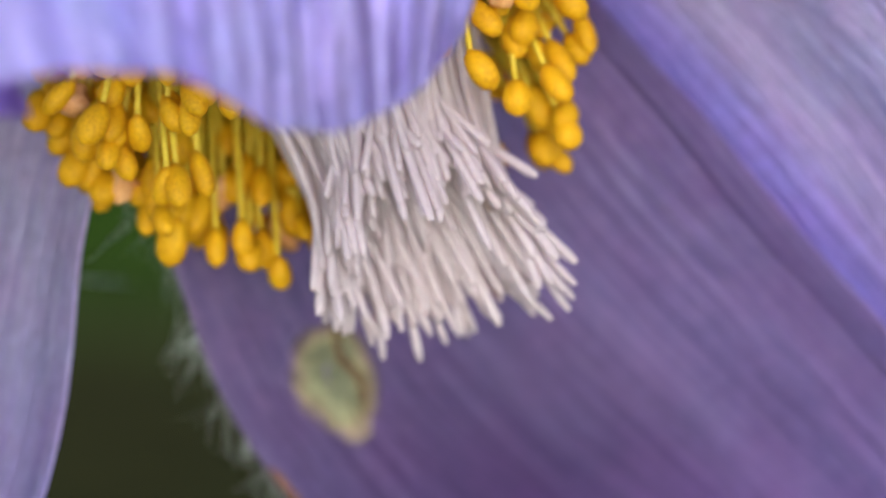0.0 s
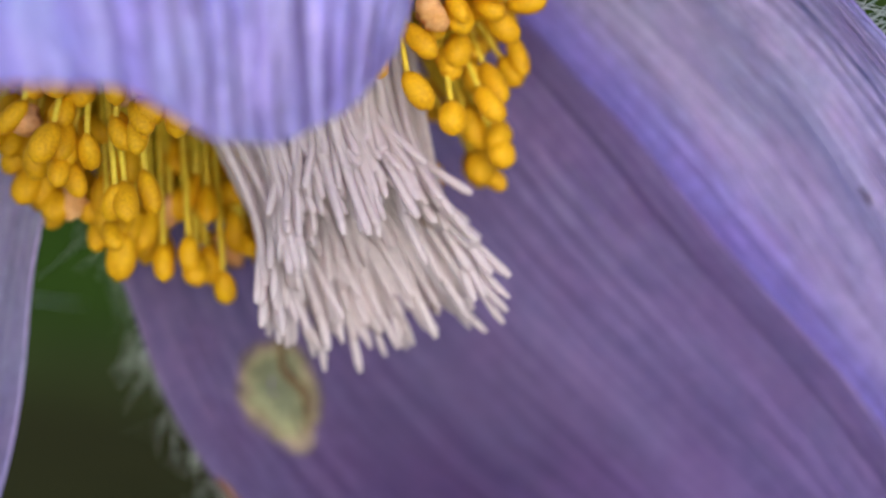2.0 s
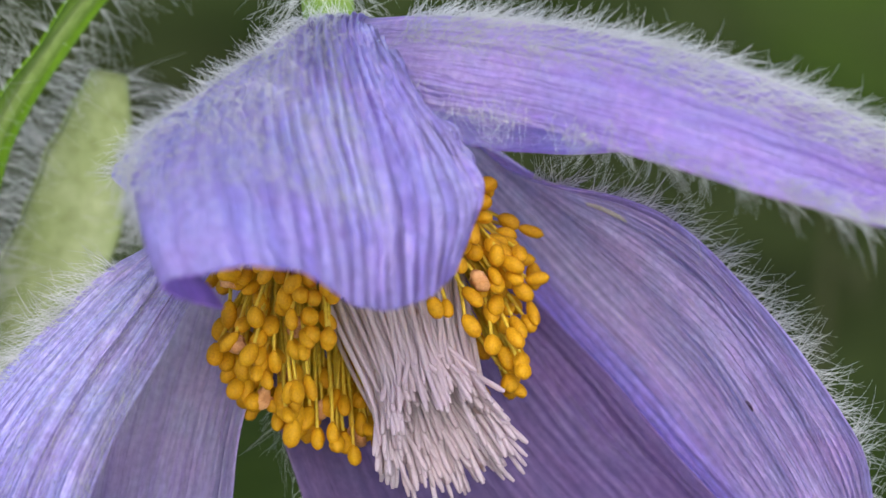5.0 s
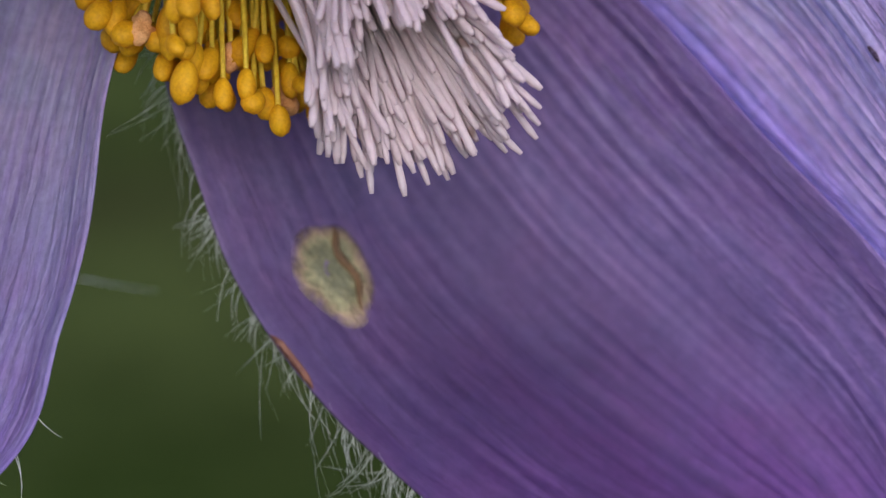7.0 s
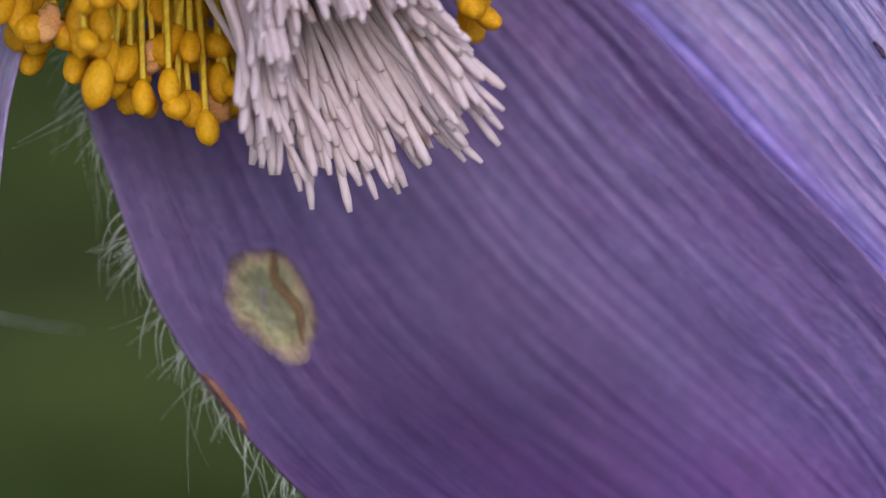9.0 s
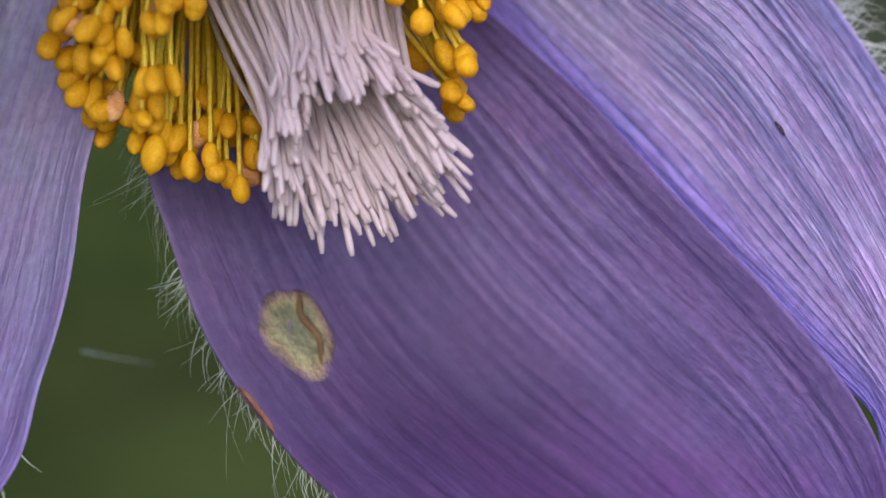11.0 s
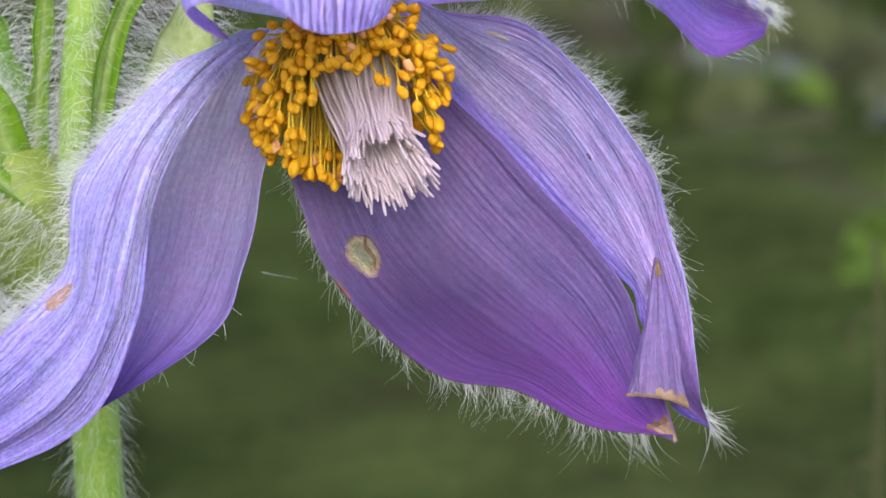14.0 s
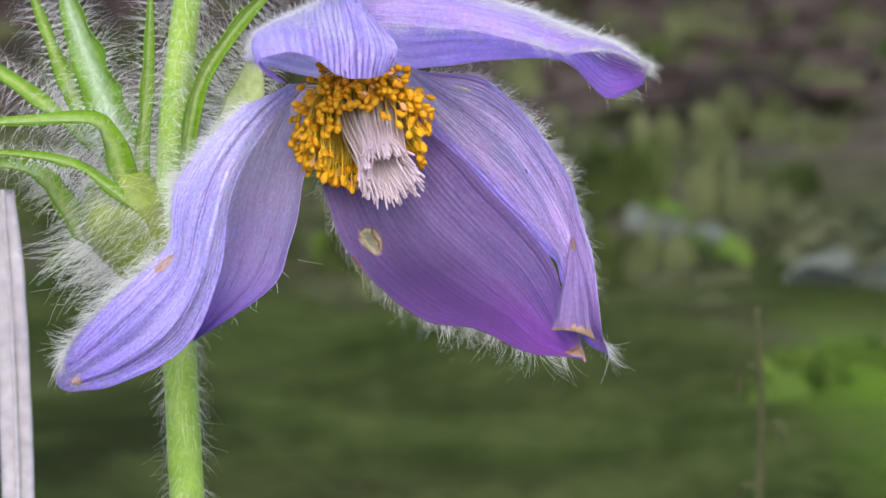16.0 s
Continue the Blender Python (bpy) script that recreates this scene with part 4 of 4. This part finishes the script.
for i in range(STYLES):
    k = (i + 0.5) / STYLES
    r, a = (0.34 + 0.66 * k) ** 0.5, i * 2.39996
    rr = min(1.06, r * rng.uniform(0.92, 1.06))
    x, z = math.cos(a) * rr, math.sin(a) * rr
    ring = np.array((0.37 if x > 0 else 0.36, 0.04, 0.02)) * x + np.array((0.0, -0.10, 0.36)) * z
    s = np.linspace(0, 1, STEPS)[:, None]
    w = s * s * (3 - 2 * s)
    axis = P0 + (MOUTH - P0) * s + np.array((-0.05, 0, 0.02)) * np.sin(np.pi * s)
    pts = axis + ((1 - w) * around(a) * 0.50 * r + w * ring * 0.82) * (1 - 0.06 * np.sin(np.pi * s))
    front = max(0.0, z)
    short = -0.85 * (1 - r) - front * 0.42 * rng.random() ** 0.8 + 0.16 * min(0.0, z) + rng.uniform(-0.08, 0.03)
    pts = pts + AX * s**2 * short
    flare = ring * rng.uniform(0.16, 0.52) + np.array((0.06, -0.03, -0.06))
    pts = pts + flare * (1.25 - 0.95 * front) * s**5 + (ring * 0.10 + rng.normal(size=3) * 0.032 + np.array((0.03, 0, -0.03)) * front) * (0.4 + 0.6 * r) * s**10
    pts = pts + rng.normal(size=3) * (0.020 + 0.030 * r) * np.sin(3.4 * s) + rng.uniform(-1, 1, 3) * 0.020 * np.sin(5 * s + rng.uniform(0, 2)) * s
    pts = pts + np.outer(s[:, 0] ** 9, (np.array((-0.04, -0.05, -0.02)) + rng.uniform(-0.05, 0.05, 3)) * front)
    rad = np.full(STEPS, 0.0178) * rng.uniform(0.82, 1.15) * np.interp(np.linspace(0, 1, STEPS), (0, 0.5, 0.9, 1), (1.1, 1.1, 0.90, 0.78))
    pts[-2] = pts[-1] - (pts[-1] - pts[-2]) * 0.25
    rad[-2:] *= np.array((1.22, 0.80))
    v, f = tube(world_cm(pts), rad * CM, 7)
    if i % 2:
        rest_f += [tuple(q + len(rest_v) for q in face) for face in f]
        rest_v += list(v)
        continue
    style = child("style", v, f, STYLE, flower, uvs=tube_uv(STEPS, 7))
    shift = Vector(world_cm(pts[-1])) - flower.location
    style.data.transform(Matrix.Translation(-shift))
    style.location = shift
child("inner_style_rest", rest_v, rest_f, STYLE, flower, "", "stuff", uvs=tube_uv(STEPS, 7) * (STYLES // 2))

STAMENS = 900
kept = 0
crowd = {"filament": [], "anther": []}
PS = np.array((0.20, 0.80, 1.45))
TX = np.array((0.12, -0.79, -0.60))
T1 = np.cross(TX, (0, 0, 1.0))
T1 /= np.linalg.norm(T1)
T2 = np.cross(T1, TX)
for i in range(STAMENS):
    k = (i + 0.5) / STAMENS
    a = i * 2.39996
    out = np.cos(a) * T1 + np.sin(a) * T2
    spread, reach = rng.random() ** 0.8, 0.40 + 0.60 * rng.random() ** 0.7
    long = (1.62 - 0.40 * spread) * reach
    if out[2] > 0.1:
        long *= 1 - 0.35 * out[2]
    wide = (0.06 + 0.50 * spread) * (1 - 0.55 * max(0.0, -out[2]) ** 2)
    root = PS + out * rng.uniform(0.44, 0.58)
    bow = rng.normal(size=3) * 0.03
    pts = np.array([root + TX * math.sqrt(max(0.1, long**2 - wide**2)) * s + out * wide * s**0.85 + bow * math.sin(3 * s) for s in np.linspace(0, 1, 8)])
    rel = pts[-1] - P0
    if rel @ AX > 0.25 and np.linalg.norm(rel - (rel @ AX) * AX) < 0.58:
        continue
    kept += 1
    if kept > 380:
        break
    loose = kept <= 299
    if loose:
        stamen = new("stamen")
        stamen.parent = flower
        tip = world_cm(pts[-1])
        stamen.location = Vector(tip) - flower.location
        ORIGIN[stamen.name] = tuple(tip)
    v, f = tube(world_cm(pts), np.linspace(0.018, 0.013, 8) * CM, 5)
    if loose:
        child("filament", v, f, FILAMENT, stamen)
    else:
        crowd["filament"].append((v, f))
    d = pts[-1] - pts[-2]
    d = d / np.linalg.norm(d) + rng.normal(size=3) * 0.3
    d /= np.linalg.norm(d)
    burst = rng.random() < 0.045
    half, wide = rng.uniform(0.072, 0.106), rng.uniform(0.045, 0.064)
    s = np.linspace(-1, 1, 10)
    axis = pts[-1][None] + d[None] * (s[:, None] + 0.7) * half
    shape = np.sqrt(np.clip(1 - s**2 * 0.985, 0.01, 1)) * (1 + 0.10 * s)
    v, f = tube(world_cm(axis), wide * shape * CM, 12)
    v = np.asarray(v).reshape(10, 12, 3)
    mid = v.mean(1, keepdims=True)
    groove = 1 - 0.16 * np.exp(-((np.arange(12) % 6 - 3) / 0.9) ** 2)[None, :, None]
    v = (mid + (v - mid) * groove * (1 + (rng.normal(size=(10, 12, 1)) * 0.18 if burst else 0))).reshape(-1, 3)
    if loose:
        child("anther", v, f, POLLEN if burst else ANTHER, stamen, "burst salmon anther" if burst else "")
    else:
        crowd["anther"].append((v, f))
for name, material in (("filament", FILAMENT), ("anther", ANTHER)):
    vs, fs = [], []
    for v, f in crowd[name]:
        fs += [tuple(q + len(vs) for q in face) for face in f]
        vs += list(v)
    child("inner_%s_rest" % name, vs, fs, material, flower, "", "stuff")

core = P0 + (MOUTH - P0) * np.linspace(0, 0.55, 12)[:, None]
v, f = tube(world_cm(core), np.interp(np.linspace(0, 1, 12), (0, 0.5, 0.85, 1), (0.42, 0.40, 0.33, 0.08)) * CM, 20)
child("style_core", v, f, STYLE, flower, uvs=tube_uv(12, 20))

# receptacle, stem and the collar of bracts
v, f = tube(world_cm(P0 + AX * np.linspace(-0.55, 0.12, 10)[:, None]), np.array([0.2, 0.34, 0.46, 0.54, 0.58, 0.57, 0.52, 0.44, 0.3, 0.1]) * CM, 18)
child("receptacle", v, f, FILAMENT, flower)
STEM_LINE = [(-2.7, 2.3, -16.2), (-2.72, 2.3, -9), (-2.86, 2.25, -5.3), (-2.92, 2.2, -3.0), (-2.98, 2.2, -1.2), (-2.98, 2.25, 0.2), (-2.85, 2.2, 1.6), (-2.56, 2.1, 3.3), (-1.9, 1.95, 4.5), (-0.9, 1.75, 4.6), (-0.2, 1.4, 3.6), (0.05, 1.15, 2.3), (0.2, 0.95, 1.7)]
sl = spline(STEM_LINE, 130)
v, f = tube(world_cm(sl), np.interp(np.linspace(0, 1, 130), (0, 0.45, 0.6, 1), (0.30, 0.265, 0.22, 0.17)) * CM, 18)
stem = child("stem", v, f, STEM, flower, "green hairy stem")
hr = np.random.default_rng(31)


def stem_hairs(owner, line, radius, count, length, seed, bias=(0, 0, 0.2)):
    r = np.random.default_rng(seed)
    line = np.asarray(line)
    idx = r.integers(1, len(line) - 1, count)
    tan = line[idx + 1] - line[idx - 1]
    tan /= np.linalg.norm(tan, axis=1, keepdims=True)
    out = r.normal(size=(count, 3))
    out -= (out * tan).sum(1, keepdims=True) * tan
    out /= np.linalg.norm(out, axis=1, keepdims=True)
    rad = np.broadcast_to(np.asarray(radius, float), (len(line),))[idx][:, None]
    v, f = hairs(line[idx] + out * rad * 0.97, out + tan * r.normal(size=(count, 1)) * 0.4 + np.array(bias), length * r.uniform(0.3, 1.2, count), 0.0021, r, 1.0, steps=7, sweep=(0, 0, -1.0), clump=3)
    return child("hair_coat", v, f, HAIR, owner, "silky white hairs", "stuff")


stem_hairs(stem, sl[16:], 0.25, 4800, 0.40, 41, (0, 0, -0.55))

cup_line = spline([(-2.92, 2.3, -2.1), (-3.25, 2.35, -1.5), (-3.62, 2.45, -0.85), (-3.85, 2.5, -0.25), (-3.95, 2.5, 0.3)], 30)
cup_rad = np.interp(np.linspace(0, 1, 30), (0, 0.3, 0.6, 0.85, 1), (0.28, 0.62, 0.86, 0.60, 0.10))
v, f = tube(world_cm(cup_line), cup_rad * CM, 24)
cup = child("involucre", v, f, CUP, flower, "pale hairy cup of fused bracts")
stem_hairs(cup, cup_line, cup_rad, 2200, 0.60, 42, (-1.2, 0.1, -0.7))

tr = np.random.default_rng(77)
at = tr.random((320, 1))
roots = np.array((-3.2, 2.1, -1.95)) * (1 - at) + np.array((-4.5, 2.4, -0.95)) * at + tr.normal(size=(320, 3)) * 0.10
v, f = hairs(roots, np.array((-1.0, -0.1, -0.45)) + tr.normal(size=(320, 3)) * 0.25, 1.15 * tr.uniform(0.4, 1.1, 320), 0.0045, tr, 0.7, steps=7)
child("hair_tuft", v, f, HAIR, cup, "long drooping white hairs", "stuff")


def bract(line, width, face, seed, mat=None):
    """A narrow leaf lobe, folded along its midrib, with long hairs."""
    c = spline(line, 40)
    t = np.gradient(c, axis=0)
    t /= np.linalg.norm(t, axis=1, keepdims=True)
    side = np.cross(t, np.asarray(face, float))
    side /= np.linalg.norm(side, axis=1, keepdims=True)
    w = width * np.interp(np.linspace(0, 1, 40), (0, 0.25, 0.7, 1), (0.8, 1, 0.8, 0.15))[:, None]
    nrm = np.cross(side, t)
    L, R = c - side * w + nrm * w * 0.35, c + side * w + nrm * w * 0.35
    ob, g, n = petal(flower, L[::4], c[::4], R[::4], seed, "", name="bract", mats=[mat or BRACT] * 2, thick=0.03, nu=14, nv=40, ribs=2, rib=0.004, ripple=0.004)
    r = np.random.default_rng(seed)
    k = 800
    j, i = r.integers(0, 40, k), r.choice([0, 13, 0, 13, 0, 13, 7], k)
    v, f = hairs(g[j, i], np.where(i[:, None] < 7, -1, 1) * side[j] + t[j] * r.uniform(-0.2, 0.7, (k, 1)) + r.normal(size=(k, 3)) * 0.22, 0.46 * r.uniform(0.3, 1.2, k), 0.0019, r, 0.8, steps=6, sweep=(0, 0, -0.6))
    child("hair_fringe", v, f, HAIR, ob, "silky white hairs", "stuff")


CAMWARD = (0.05, -1, 0.1)
bract([(-3.40, 2.3, -0.5), (-3.50, 2.3, 0.3), (-3.37, 2.4, 1.75), (-3.29, 2.5, 3.6)], 0.13, (0.5, -1, 0.1), 51)
bract([(-2.75, 2.0, -0.4), (-2.72, 1.9, 0.4), (-2.50, 2.0, 1.5), (-2.1, 2.2, 2.2), (-1.45, 2.4, 2.95), (-0.6, 2.5, 3.5)], 0.15, (0.6, -1, 0.0), 52)
bract([(-3.5, 2.5, -0.3), (-3.92, 2.6, 0.82), (-4.41, 2.8, 2.04), (-4.95, 3.0, 3.5)], 0.36, (-0.3, -1, 0.3), 53, BRACT_FROSTED)
bract([(-3.45, 2.2, -0.4), (-3.76, 2.1, 0.05), (-4.02, 2.0, 0.78), (-4.62, 1.9, 1.03), (-7.6, 1.7, 0.9)], 0.24, (0, -0.6, 1), 54, BRACT)
bract([(-3.2, 2.0, -0.9), (-3.58, 1.8, -0.40), (-4.45, 1.7, 0.25), (-5.29, 1.6, 0.46), (-7.6, 1.4, 0.7)], 0.14, (0, -0.6, 1), 55)
bract([(-3.6, 2.6, 0.0), (-4.3, 2.7, 0.7), (-4.85, 2.8, 1.8), (-5.5, 2.9, 3.5)], 0.17, CAMWARD, 56)
bract([(-3.3, 2.4, -1.3), (-4.35, 2.5, -1.05), (-4.94, 2.5, -0.29), (-5.49, 2.5, 0.18), (-7.6, 2.5, 0.4)], 0.26, (0, -0.5, 1), 57)
bract([(-3.7, 2.6, 0.1), (-4.6, 2.7, 0.8), (-5.5, 2.8, 1.5), (-7.6, 3.0, 2.9)], 0.15, (-0.3, -0.7, 0.6), 58)
bract([(-2.75, 2.35, -1.0), (-2.35, 2.6, -0.1), (-2.0, 2.8, 0.7), (-1.80, 3.0, 1.35), (-1.62, 3.15, 2.1)], 0.42, (0.2, -1, 0.2), 59, PALE)

# a withered straw beside the flower
straw = top("dry_grass_blade", Vector((-6.7, 8.0, 0)) * CM, "pale dry grass blade standing beside the flower", "grass blade")
sw = spline([(-6.7, 8.0, -16.2), (-6.68, 8.0, -9), (-6.7, 8.0, -4), (-6.76, 8.0, -2.1), (-6.82, 8.0, -0.65)], 40)
side = np.array((1.0, 0.1, 0)) * 0.26
k = np.interp(np.linspace(0, 1, 40), (0, 0.8, 1), (1.1, 1.1, 0.75))[:, None]
petal(straw, (sw - side * k)[::3], (sw + np.array((0, 0.09, 0)))[::3], (sw + side * k)[::3], 61, "", name="blade", mats=[STRAW, STRAW], nu=14, nv=40, ribs=5, rib=0.0, ripple=0.002, thick=0.02)

v, f = tube(world_cm(sw + np.array((0, 0.02, 0))), np.linspace(0.06, 0.03, 40) * CM, 8)
child("midrib", v, f, STRAW, straw)
# a withered stalk standing behind the flower
STALK = plain("brown_stalk", (0.040, 0.046, 0.019), (0.054, 0.058, 0.025), 90, 0.85, 0.05, 0.0002, 0.05)
stalk_root = top("withered_stalk", Vector((7.6, 30, 0)) * CM, "withered olive-brown stalk with shrivelled leaves in the meadow", "stalk")
ln = spline([(7.6, 30, -16.2), (7.5, 30, -12), (7.65, 30, -8.5), (7.55, 30, -5.6)], 40)
v, f = tube(world_cm(ln), np.linspace(0.16, 0.07, 40) * CM, 10)
child("stem", v, f, STALK, stalk_root)
for n, (at, side) in enumerate(((14, 1), (20, -1), (26, 1), (32, -1))):
    c = ln[at]
    lf = spline([c, c + np.array((side * 0.35, -0.1, 0.15)), c + np.array((side * 0.55, -0.15, -0.25)), c + np.array((side * 0.45, -0.1, -0.7))], 24)
    wd = np.interp(np.linspace(0, 1, 24), (0, 0.5, 1), (0.3, 1, 0.15))[:, None] * np.array((0.10, 0.10, 0.05))
    petal(stalk_root, (lf - wd)[::3], lf[::3], (lf + wd)[::3], 90 + n, "", name="shrivelled_leaf", mats=[STALK, STALK], nu=10, nv=24, ribs=3, rib=0.01, thick=0.02)
for root, way in (((-0.95, 2.4, -1.36), (1.0, 0.1, -0.25)),):
    v, f = hairs([root], [way], [0.42], 0.005, hr, 0.25, sides=5, steps=8)
    child("loose_hair", v, f, HAIR, petal_f, "single silky hair")

# the stem's origin lies behind the forward petal: the place of sharpest focus
shift = V((-0.4, 0.85, 4.1)) - flower.location
stem.data.transform(Matrix.Translation(-shift))
stem.location = shift
for o in stem.children:
    o.location = -shift
cam.data.dof.use_dof = True
cam.data.dof.focus_object = stem
cam.data.dof.aperture_fstop = 38.0
